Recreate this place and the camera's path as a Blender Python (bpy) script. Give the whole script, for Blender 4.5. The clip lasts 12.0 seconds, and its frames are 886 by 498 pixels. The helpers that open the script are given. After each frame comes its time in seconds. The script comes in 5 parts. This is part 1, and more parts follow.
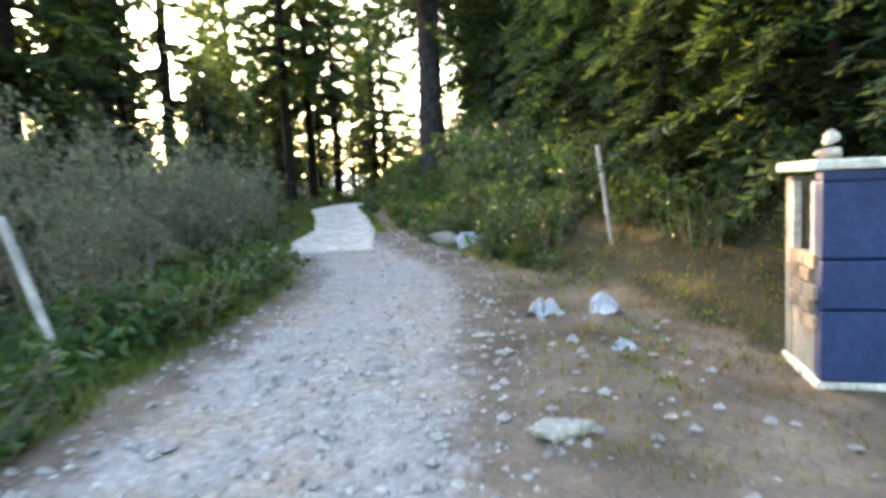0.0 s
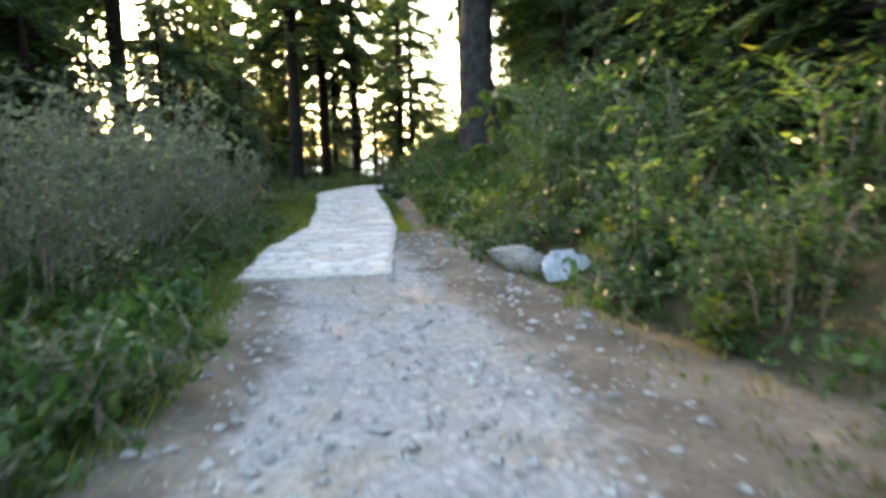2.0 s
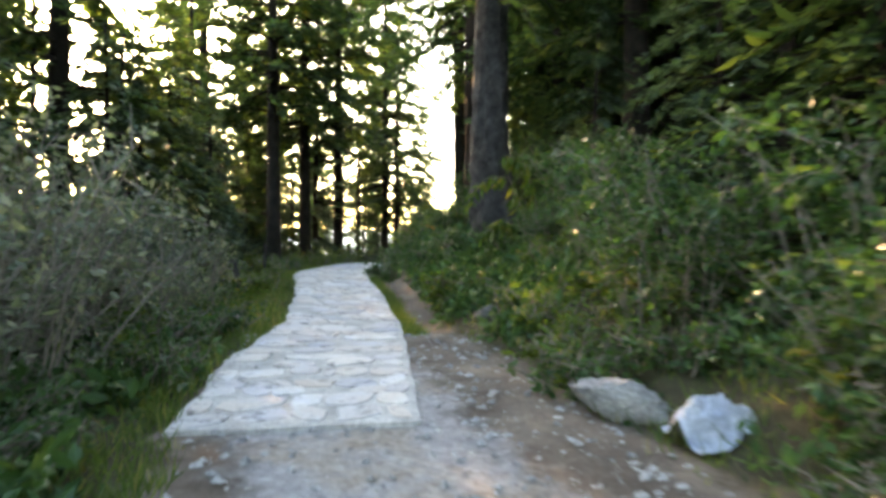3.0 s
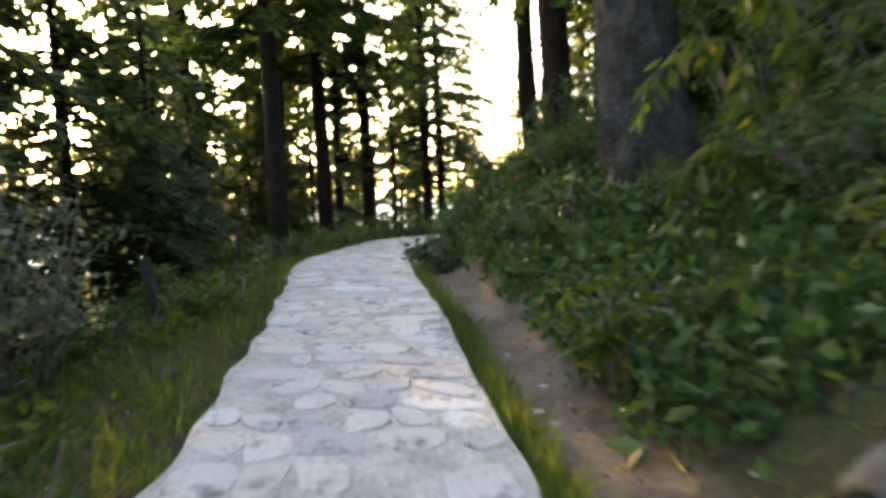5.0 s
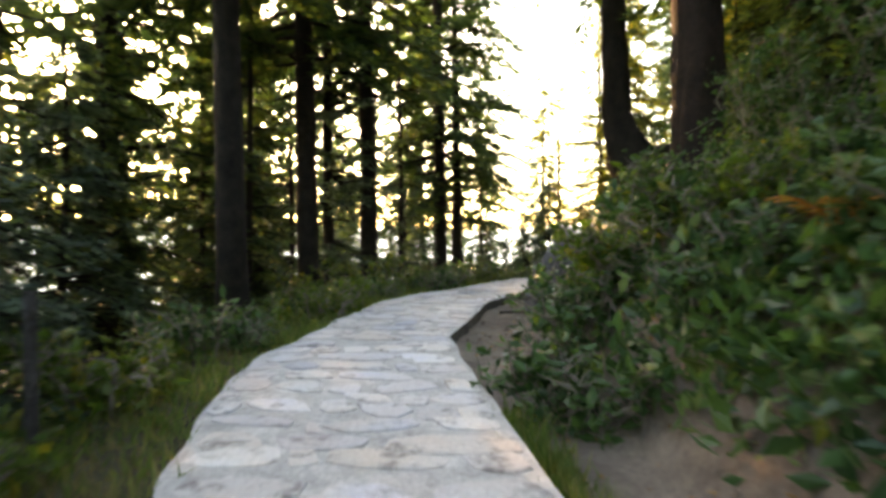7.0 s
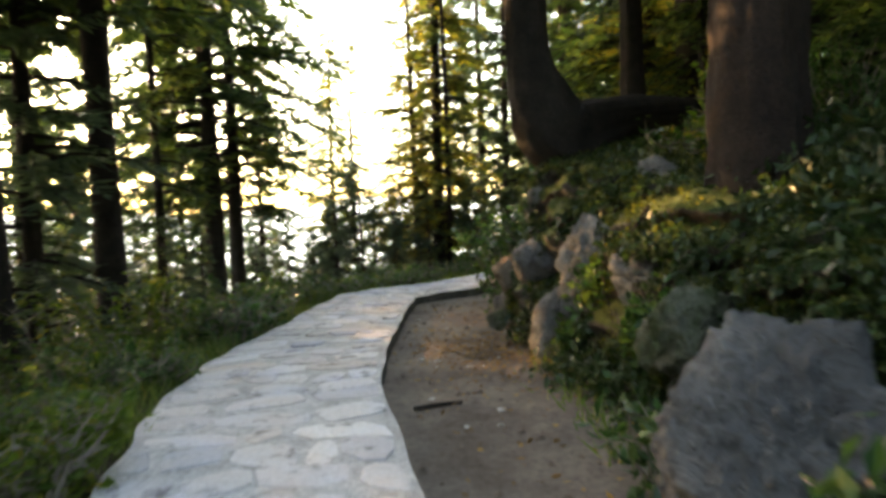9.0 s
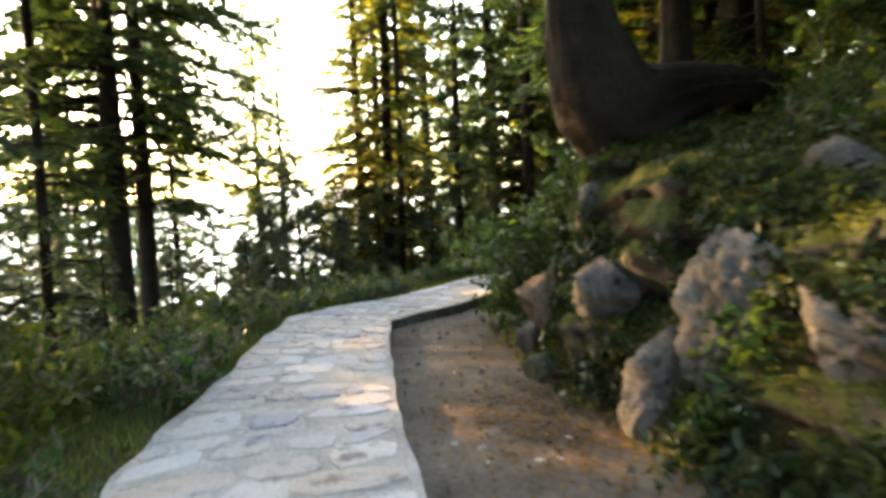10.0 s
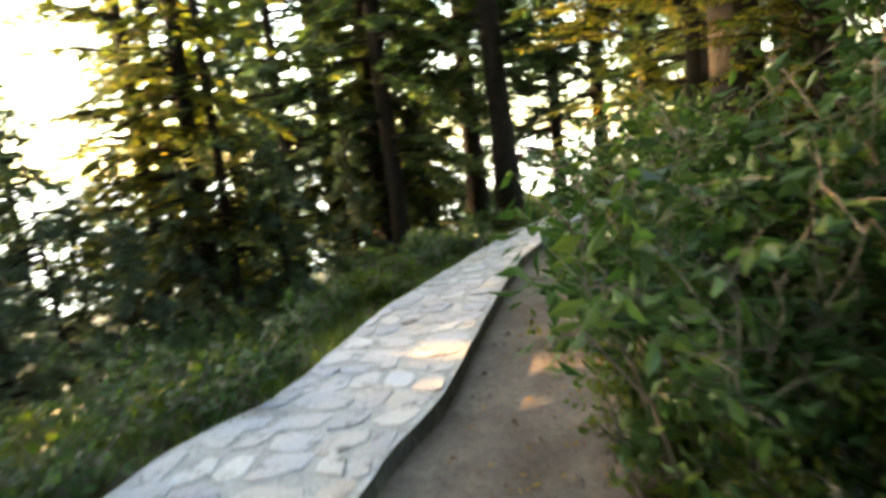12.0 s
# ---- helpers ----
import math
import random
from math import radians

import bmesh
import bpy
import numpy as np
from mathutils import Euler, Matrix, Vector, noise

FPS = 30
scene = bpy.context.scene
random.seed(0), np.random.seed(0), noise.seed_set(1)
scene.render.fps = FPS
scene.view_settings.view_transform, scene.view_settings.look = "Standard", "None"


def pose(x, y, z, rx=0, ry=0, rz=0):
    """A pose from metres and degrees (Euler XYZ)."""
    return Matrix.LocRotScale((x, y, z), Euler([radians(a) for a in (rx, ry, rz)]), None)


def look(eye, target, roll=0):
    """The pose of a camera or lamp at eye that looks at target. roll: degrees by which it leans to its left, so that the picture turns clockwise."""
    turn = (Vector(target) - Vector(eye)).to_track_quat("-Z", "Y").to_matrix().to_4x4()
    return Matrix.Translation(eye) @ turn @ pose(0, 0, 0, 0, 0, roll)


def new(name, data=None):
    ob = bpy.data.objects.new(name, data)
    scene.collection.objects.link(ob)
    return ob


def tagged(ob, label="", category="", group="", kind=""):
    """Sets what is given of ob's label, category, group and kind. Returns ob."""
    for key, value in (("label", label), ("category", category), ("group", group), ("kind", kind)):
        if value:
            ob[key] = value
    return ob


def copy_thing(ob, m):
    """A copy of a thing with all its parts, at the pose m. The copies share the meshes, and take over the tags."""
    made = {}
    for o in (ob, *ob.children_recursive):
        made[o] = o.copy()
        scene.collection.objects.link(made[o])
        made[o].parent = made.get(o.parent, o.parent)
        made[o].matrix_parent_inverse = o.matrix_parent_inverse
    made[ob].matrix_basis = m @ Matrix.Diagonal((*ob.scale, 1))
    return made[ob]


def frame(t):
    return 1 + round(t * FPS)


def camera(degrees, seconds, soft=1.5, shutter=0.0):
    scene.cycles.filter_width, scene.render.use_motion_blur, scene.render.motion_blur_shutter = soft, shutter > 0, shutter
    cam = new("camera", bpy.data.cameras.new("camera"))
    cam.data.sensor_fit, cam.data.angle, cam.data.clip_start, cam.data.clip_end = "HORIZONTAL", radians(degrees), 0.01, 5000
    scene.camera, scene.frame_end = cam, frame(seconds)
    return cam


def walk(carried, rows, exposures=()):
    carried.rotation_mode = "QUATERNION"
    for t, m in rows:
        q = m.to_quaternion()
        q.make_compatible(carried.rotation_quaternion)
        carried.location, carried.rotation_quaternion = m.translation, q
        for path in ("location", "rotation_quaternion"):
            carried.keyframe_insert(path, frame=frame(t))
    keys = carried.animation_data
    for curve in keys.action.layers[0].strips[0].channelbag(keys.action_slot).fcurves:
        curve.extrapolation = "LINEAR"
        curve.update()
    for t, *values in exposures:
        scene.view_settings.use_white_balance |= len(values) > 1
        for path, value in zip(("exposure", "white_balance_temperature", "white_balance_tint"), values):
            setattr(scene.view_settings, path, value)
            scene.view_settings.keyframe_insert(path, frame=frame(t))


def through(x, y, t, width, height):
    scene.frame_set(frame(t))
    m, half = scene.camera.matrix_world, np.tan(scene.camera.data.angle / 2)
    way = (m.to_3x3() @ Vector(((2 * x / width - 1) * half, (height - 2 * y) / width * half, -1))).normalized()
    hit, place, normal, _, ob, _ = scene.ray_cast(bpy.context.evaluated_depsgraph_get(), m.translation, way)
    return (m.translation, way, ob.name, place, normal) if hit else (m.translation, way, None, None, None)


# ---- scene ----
cam = camera(68.0, 12.0, soft=3.4, shutter=0.5)
PATH = [
    (0, (1.141, 0.660, 1.493), (1.147, 2.652, 1.312), -2.3),
    (0.5, (1.044, 1.783, 1.451), (1.144, 3.765, 1.208), -0.5),
    (1, (1.052, 2.887, 1.466), (1.132, 4.852, 1.104), -0.4),
    (1.5, (0.965, 4.147, 1.479), (0.938, 6.118, 1.136), -0.3),
    (2, (0.716, 5.356, 1.501), (0.651, 7.341, 1.266), -0.9),
    (2.5, (0.506, 6.370, 1.581), (0.456, 8.363, 1.424), -1.2),
    (3, (0.115, 7.591, 1.580), (0.131, 9.591, 1.575), 0.6),
    (5, (-0.471, 13.037, 1.623), (-0.579, 15.031, 1.510), -2.3),
    (5.5, (-0.721, 14.486, 1.666), (-0.891, 16.471, 1.488), -3.4),
    (6, (-1.013, 15.757, 1.769), (-1.227, 17.742, 1.656), -2.0),
    (6.5, (-1.295, 16.928, 1.804), (-1.453, 18.921, 1.817), -0.9),
    (8.5, (-2.176, 21.646, 2.053), (-1.757, 23.594, 1.881), -1.6),
    (9, (-2.267, 22.441, 2.174), (-1.614, 24.329, 2.078), -2.2),
    (9.5, (-2.289, 23.439, 2.224), (-1.508, 25.277, 2.115), -1.5),
    (10, (-2.288, 24.578, 2.322), (-1.404, 26.367, 2.188), -2.2),
    (10.5, (-2.119, 25.754, 2.364), (-1.155, 27.490, 2.122), -2.3),
    (11, (-1.756, 26.917, 2.412), (-0.747, 28.617, 2.109), -2.9),
    (11.5, (-1.400, 28.065, 2.431), (-0.263, 29.680, 2.122), -3.8),
    (12, (-1.075, 29.138, 2.438), (0.320, 30.548, 2.175), -7.1),
]
walk(cam, [(t, look(eye, target, roll)) for t, eye, target, roll in PATH],
     exposures=[(0.0, 4.1, 7000, 11), (1.5, 4.15, 7100, 10), (3.0, 4.0, 7500, 9), (5.0, 3.8, 8000, 14), (6.5, 4.0, 8600, 15), (8.5, 3.82, 8400, 13), (9.5, 4.2, 8200, 12), (10.5, 4.42, 7900, 11), (11.5, 4.5, 7700, 8), (12.0, 4.65, 7900, 8)])

# ---- light: low evening sun ahead, bright hazy sky ----
SUN_AZ, SUN_EL = radians(32), radians(15.8)          # to the left of +y, above the horizon
world = bpy.data.worlds.new("sky")
scene.world = world
world.use_nodes = True
wn = world.node_tree
sky = wn.nodes.new("ShaderNodeTexSky")
sky.sky_type = "NISHITA"
sky.sun_disc = False
sky.sun_elevation, sky.sun_rotation = SUN_EL, -SUN_AZ
sky.air_density, sky.dust_density = 1.2, 2.5
wn.links.new(sky.outputs[0], wn.nodes["Background"].inputs[0])
wn.nodes["Background"].inputs[1].default_value = 0.15
sun_data = bpy.data.lights.new("sun", "SUN")
sun_data.energy, sun_data.angle, sun_data.color = 1.5, radians(0.6), (1.0, 0.66, 0.34)
sun = new("sun", sun_data)
sun.matrix_world = look((-math.sin(SUN_AZ) * 60, math.cos(SUN_AZ) * 60, math.tan(SUN_EL) * 60), (0, 0, 0))


# ---- materials ----
def material(name, roughness=0.85, specular=0.3, metallic=0.0):
    m = bpy.data.materials.new(name)
    m.use_nodes = True
    b = m.node_tree.nodes["Principled BSDF"]
    b.inputs["Roughness"].default_value = roughness
    b.inputs["Specular IOR Level"].default_value = specular
    b.inputs["Metallic"].default_value = metallic
    return m, m.node_tree, b


def noise_node(nt, scale, detail=4.0, rough=0.6, coords="Object"):
    tc = nt.nodes.new("ShaderNodeTexCoord")
    n = nt.nodes.new("ShaderNodeTexNoise")
    n.inputs["Scale"].default_value, n.inputs["Detail"].default_value, n.inputs["Roughness"].default_value = scale, detail, rough
    nt.links.new(tc.outputs[coords], n.inputs["Vector"])
    return n


def ramp_node(nt, source, stops):
    r = nt.nodes.new("ShaderNodeValToRGB")
    while len(r.color_ramp.elements) < len(stops):
        r.color_ramp.elements.new(0.5)
    for e, (p, c) in zip(r.color_ramp.elements, stops):
        e.position, e.color = p, (*c, 1)
    nt.links.new(source, r.inputs[0])
    return r


def mix_node(nt, fac, a, b, mode="MIX"):
    m = nt.nodes.new("ShaderNodeMix")
    m.data_type, m.blend_type = "RGBA", mode
    for socket, value in ((m.inputs["Factor"], fac), (m.inputs["A"], a), (m.inputs["B"], b)):
        if isinstance(value, (int, float)):
            socket.default_value = value
        elif isinstance(value, tuple):
            socket.default_value = (*value, 1)
        else:
            nt.links.new(value, socket)
    return m.outputs["Result"]


def bump_node(nt, b, height, strength, distance):
    n = nt.nodes.new("ShaderNodeBump")
    n.inputs["Strength"].default_value, n.inputs["Distance"].default_value = strength, distance
    nt.links.new(height, n.inputs["Height"])
    nt.links.new(n.outputs[0], b.inputs["Normal"])


def mottled(name, dark, light, scale, fine=None, roughness=0.85, bump=0.4, distance=0.02, spread=(0.3, 0.7), per_object=0.0, specular=0.3, coords="Object"):
    m, nt, b = material(name, roughness, specular)
    big = noise_node(nt, scale, 5, 0.6, coords)
    small = noise_node(nt, fine or scale * 9, 4, 0.65, coords)
    base = ramp_node(nt, big.outputs[0], [(spread[0], dark), (spread[1], light)])
    grain = ramp_node(nt, small.outputs[0], [(0.25, (0.55, 0.55, 0.55)), (0.75, (1.25, 1.25, 1.25))])
    col = mix_node(nt, 1.0, base.outputs[0], grain.outputs[0], "MULTIPLY")
    if per_object:
        info = nt.nodes.new("ShaderNodeObjectInfo")
        var = ramp_node(nt, info.outputs["Random"], [(0.0, (1 - per_object,) * 3), (1.0, (1 + per_object,) * 3)])
        col = mix_node(nt, 1.0, col, var.outputs[0], "MULTIPLY")
    nt.links.new(col, b.inputs["Base Color"])
    bump_node(nt, b, small.outputs[0], bump, distance)
    return m


def leaf_material(name, dark, light, yellow=None, through=0.5, roughness=0.55):
    """Leaves that differ one by one and let light through."""
    m, nt, b = material(name, roughness, 0.25)
    geo = nt.nodes.new("ShaderNodeNewGeometry")
    stops = [(0.0, dark), (0.75, light)] + ([(1.0, yellow)] if yellow else [])
    col = ramp_node(nt, geo.outputs["Random Per Island"], stops).outputs[0]
    patch = noise_node(nt, 0.8, 2)
    var = ramp_node(nt, patch.outputs[0], [(0.3, (0.65, 0.7, 0.7)), (0.7, (1.25, 1.2, 1.0))])
    col = mix_node(nt, 1.0, col, var.outputs[0], "MULTIPLY")
    nt.links.new(col, b.inputs["Base Color"])
    trans = nt.nodes.new("ShaderNodeBsdfTranslucent")
    warm = mix_node(nt, 1.0, col, (1.25, 1.3, 0.6), "MULTIPLY")
    nt.links.new(warm, trans.inputs[0])
    mixer = nt.nodes.new("ShaderNodeMixShader")
    mixer.inputs[0].default_value = through
    out = nt.nodes["Material Output"]
    nt.links.new(b.outputs[0], mixer.inputs[1])
    nt.links.new(trans.outputs[0], mixer.inputs[2])
    nt.links.new(mixer.outputs[0], out.inputs[0])
    return m


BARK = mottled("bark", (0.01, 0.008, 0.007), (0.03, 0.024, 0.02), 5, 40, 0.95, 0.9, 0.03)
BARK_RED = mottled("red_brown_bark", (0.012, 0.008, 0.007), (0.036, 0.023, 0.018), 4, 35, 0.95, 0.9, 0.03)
BARK_GREY = mottled("grey_bark", (0.02, 0.019, 0.02), (0.095, 0.09, 0.093), 5, 22, 0.95, 1.0, 0.09)
TWIG = mottled("twig", (0.11, 0.095, 0.08), (0.27, 0.235, 0.2), 12, 60)
NEEDLES = leaf_material("needles", (0.026, 0.054, 0.03), (0.07, 0.115, 0.056), (0.12, 0.145, 0.05), 0.5)
NEEDLES_BLUE = leaf_material("blue_green_needles", (0.036, 0.066, 0.05), (0.085, 0.132, 0.1), None, 0.45)
LEAVES = leaf_material("leaves", (0.02, 0.055, 0.022), (0.062, 0.128, 0.048), (0.11, 0.155, 0.055), 0.42, 0.3)
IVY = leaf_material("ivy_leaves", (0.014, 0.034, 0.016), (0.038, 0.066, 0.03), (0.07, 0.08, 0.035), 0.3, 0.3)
LEAVES_BRIGHT = leaf_material("bright_leaves", (0.045, 0.09, 0.02), (0.10, 0.15, 0.035), (0.22, 0.19, 0.04), 0.55, 0.4)
LEAVES_GREY = leaf_material("grey_green_leaves", (0.1, 0.125, 0.102), (0.21, 0.235, 0.192), (0.3, 0.29, 0.24), 0.4, 0.6)
# Yellow and gold of low sunlight are painted into these two foliage colours.
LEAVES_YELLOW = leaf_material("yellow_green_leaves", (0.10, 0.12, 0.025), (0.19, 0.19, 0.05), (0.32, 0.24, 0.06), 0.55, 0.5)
NEEDLES_GOLD = leaf_material("sun_painted_needles", (0.075, 0.1, 0.03), (0.16, 0.18, 0.055), (0.3, 0.24, 0.08), 0.55)
MOSS = leaf_material("moss_leaves", (0.04, 0.055, 0.012), (0.1, 0.12, 0.03), (0.17, 0.16, 0.05), 0.35, 0.7)
# Orange of a sun patch, painted onto the fronds of an added plant.
ORANGE = leaf_material("sun_patch_orange", (0.3, 0.1, 0.03), (0.5, 0.2, 0.05), (0.55, 0.3, 0.08), 0.55, 0.6)
GRASS = leaf_material("grass_blades", (0.055, 0.11, 0.026), (0.13, 0.185, 0.06), (0.28, 0.24, 0.12), 0.5, 0.5)
DRY_GRASS = leaf_material("dry_grass_blades", (0.14, 0.11, 0.06), (0.24, 0.19, 0.11), None, 0.4, 0.7)
ROCK = mottled("grey_rock", (0.08, 0.08, 0.082), (0.27, 0.265, 0.26), 2.2, 22, 0.9, 0.9, 0.05, coords="Generated")
ROCK_MOSSY = mottled("mossy_rock", (0.045, 0.065, 0.02), (0.16, 0.165, 0.13), 2.6, 25, 0.92, 0.9, 0.05, (0.38, 0.62), coords="Generated")
ROCK_BROWN = mottled("brown_rock", (0.1, 0.075, 0.06), (0.3, 0.235, 0.185), 3, 25, 0.92, 0.9, 0.04, coords="Generated")
LEAF_LITTER = leaf_material("fallen_leaf", (0.09, 0.05, 0.025), (0.24, 0.13, 0.05), (0.34, 0.2, 0.07), 0.3, 0.7)
ROCK_DARK = mottled("dark_grey_rock", (0.035, 0.037, 0.04), (0.125, 0.125, 0.128), 1.6, 16, 0.9, 0.9, 0.06, coords="Generated")
EARTH = mottled("earth", (0.07, 0.052, 0.04), (0.19, 0.15, 0.12), 8, 50, 0.95, 0.8, 0.02)
ROCK_PALE = mottled("pale_stone", (0.3, 0.29, 0.28), (0.55, 0.54, 0.52), 4, 30, 0.85, 0.7, 0.02, per_object=0.15)
def paving_material():
    """Pale stones, each of its own tone, with stains."""
    m, nt, b = material("paving_stone", 0.8, 0.3)
    info = nt.nodes.new("ShaderNodeObjectInfo")
    geo = nt.nodes.new("ShaderNodeNewGeometry")
    both = nt.nodes.new("ShaderNodeMath")
    both.operation = "ADD"
    nt.links.new(info.outputs["Random"], both.inputs[0])
    nt.links.new(geo.outputs["Random Per Island"], both.inputs[1])
    wrap = nt.nodes.new("ShaderNodeMath")
    wrap.operation = "FRACT"
    nt.links.new(both.outputs[0], wrap.inputs[0])
    tone = ramp_node(nt, wrap.outputs[0], [(0.0, (0.4, 0.4, 0.435)), (0.25, (0.55, 0.54, 0.55)), (0.5, (0.5, 0.465, 0.44)), (0.75, (0.64, 0.635, 0.635)), (1.0, (0.45, 0.44, 0.45))]).outputs[0]
    stain, wide = noise_node(nt, 6, 6, 0.7), noise_node(nt, 1.7, 4, 0.6)
    fine = noise_node(nt, 40, 4, 0.7)
    for n in (stain, wide, fine):
        nt.links.new(geo.outputs["Position"], n.inputs["Vector"])
    dark = ramp_node(nt, stain.outputs[0], [(0.34, (0.4, 0.385, 0.38)), (0.47, (1.0, 1.0, 1.0))]).outputs[0]
    tint = ramp_node(nt, wide.outputs[0], [(0.35, (0.96, 0.98, 1.08)), (0.5, (1.05, 1.03, 1.02)), (0.65, (1.03, 0.95, 0.9))]).outputs[0]
    grain = ramp_node(nt, fine.outputs[0], [(0.25, (0.75, 0.75, 0.75)), (0.75, (1.15, 1.15, 1.15))]).outputs[0]
    col = mix_node(nt, 1.0, mix_node(nt, 1.0, tone, dark, "MULTIPLY"), tint, "MULTIPLY")
    nt.links.new(mix_node(nt, 1.0, col, grain, "MULTIPLY"), b.inputs["Base Color"])
    bump_node(nt, b, stain.outputs[0], 0.6, 0.03)
    return m


PAVING = paving_material()
MORTAR = mottled("mortar", (0.33, 0.315, 0.31), (0.56, 0.54, 0.53), 4.5, 35, 0.9, 0.6, 0.012)
BLUE_PAINT = mottled("blue_paint", (0.009, 0.024, 0.09), (0.022, 0.05, 0.165), 3, 30, 0.55, 0.4, 0.008)
WHITE_PAINT = mottled("weathered_white_paint", (0.45, 0.45, 0.43), (0.75, 0.75, 0.72), 5, 30, 0.7, 0.4, 0.006)
GRAVEL = mottled("gravel_stone", (0.17, 0.165, 0.175), (0.46, 0.45, 0.455), 5, 40, 0.85, 0.7, 0.02)
# Kerb sides: dirt stains and the shadow on them, both painted dark.
KERB = mottled("stained_shaded_kerb", (0.045, 0.045, 0.04), (0.17, 0.165, 0.15), 5, 30, 0.9, 0.9, 0.03)
BRICK = mottled("pale_brick", (0.28, 0.2, 0.15), (0.5, 0.4, 0.32), 6, 40, 0.9, 0.7, 0.01, per_object=0.2)
CEMENT = mottled("cement", (0.2, 0.19, 0.175), (0.36, 0.345, 0.32), 3, 40, 0.9, 0.6, 0.01)
POST_WOOD = mottled("weathered_post", (0.25, 0.25, 0.26), (0.5, 0.5, 0.51), 6, 50, 0.85, 0.6, 0.01)
WIRE = mottled("rusty_wire", (0.12, 0.1, 0.09), (0.28, 0.25, 0.23), 10, 60, 0.6)
BAG = mottled("thin_plastic", (0.26, 0.3, 0.4), (0.6, 0.63, 0.72), 6, 30, 0.35, 0.5, 0.02, specular=0.5)
# Near black: paints the shade inside the bin, and colours the dark scrap.
BIN_DARK = mottled("bin_shade_and_scrap", (0.01, 0.01, 0.01), (0.03, 0.03, 0.03), 4)


def ground_material():
    m, nt, b = material("forest_ground", 0.95, 0.2)
    at = nt.nodes.new("ShaderNodeVertexColor")
    at.layer_name = "cover"
    sep = nt.nodes.new("ShaderNodeSeparateColor")
    nt.links.new(at.outputs[0], sep.inputs[0])
    mid = noise_node(nt, 1.6, 6, 0.65)
    fine = noise_node(nt, 26, 5, 0.7)
    edge = noise_node(nt, 4.5, 5, 0.7)
    litter = ramp_node(nt, mid.outputs[0], [(0.3, (0.03, 0.03, 0.016)), (0.52, (0.055, 0.047, 0.027)), (0.72, (0.045, 0.055, 0.022))]).outputs[0]
    gravel_a = ramp_node(nt, mid.outputs[0], [(0.25, (0.24, 0.23, 0.24)), (0.48, (0.34, 0.325, 0.34)), (0.6, (0.33, 0.29, 0.265)), (0.8, (0.29, 0.235, 0.19))]).outputs[0]
    vor = nt.nodes.new("ShaderNodeTexVoronoi")
    vor.inputs["Scale"].default_value = 24
    tc = nt.nodes.new("ShaderNodeTexCoord")
    nt.links.new(tc.outputs["Object"], vor.inputs["Vector"])
    chips = ramp_node(nt, vor.outputs["Color"], [(0.15, (0.72, 0.72, 0.74)), (0.6, (1.0, 1.0, 1.0)), (0.95, (1.3, 1.3, 1.32))]).outputs[0]
    gravel = mix_node(nt, 0.7, gravel_a, mix_node(nt, 1.0, gravel_a, chips, "MULTIPLY"))
    dirt = ramp_node(nt, mid.outputs[0], [(0.3, (0.085, 0.066, 0.054)), (0.55, (0.17, 0.138, 0.116)), (0.75, (0.26, 0.21, 0.17))]).outputs[0]

    def soft(channel):
        """The cover's edge, broken up by noise."""
        a = nt.nodes.new("ShaderNodeMath")
        a.operation = "MULTIPLY_ADD"
        a.inputs[1].default_value, a.inputs[2].default_value = 0.9, -0.45
        nt.links.new(edge.outputs[0], a.inputs[0])
        s = nt.nodes.new("ShaderNodeMath")
        s.operation = "ADD"
        nt.links.new(a.outputs[0], s.inputs[0])
        nt.links.new(channel, s.inputs[1])
        return ramp_node(nt, s.outputs[0], [(0.35, (0, 0, 0)), (0.65, (1, 1, 1))]).outputs[0]

    col = mix_node(nt, soft(sep.outputs[2]), litter, dirt)
    col = mix_node(nt, soft(sep.outputs[0]), col, gravel)
    grain = ramp_node(nt, fine.outputs[0], [(0.25, (0.6, 0.6, 0.6)), (0.75, (1.3, 1.3, 1.3))])
    nt.links.new(mix_node(nt, 1.0, col, grain.outputs[0], "MULTIPLY"), b.inputs["Base Color"])
    bump_node(nt, b, fine.outputs[0], 0.8, 0.03)
    return m


GROUND = ground_material()


# ---- mesh helpers ----
def mesh_object(name, verts, faces, mat, smooth=False):
    me = bpy.data.meshes.new(name)
    me.from_pydata([tuple(v) for v in verts], [], faces)
    if smooth:
        me.shade_smooth()
    me.materials.append(mat)
    return new(name, me)


def part(name, bm, mat, parent, label=""):
    """One bmesh as one mesh object under a thing or a part."""
    me = bpy.data.meshes.new(name)
    bm.to_mesh(me)
    bm.free()
    me.materials.append(mat)
    ob = new(name, me)
    ob.parent = parent
    return tagged(ob, label) if label else ob


def empty(name, m, label, category, group=""):
    ob = new(name)
    ob.empty_display_size = 0.2
    ob.matrix_world = m
    return tagged(ob, label, category, group)


def child(ob, parent, label=""):
    ob.parent = parent
    return tagged(ob, label) if label else ob


def box_bm(size, at=(0, 0, 0), bevel=0.01):
    bm = bmesh.new()
    bmesh.ops.create_cube(bm, size=1)
    bmesh.ops.scale(bm, vec=size, verts=bm.verts)
    bmesh.ops.translate(bm, vec=at, verts=bm.verts)
    if bevel:
        bmesh.ops.bevel(bm, geom=bm.edges[:], offset=bevel, segments=2, affect="EDGES", profile=0.6)
    return bm


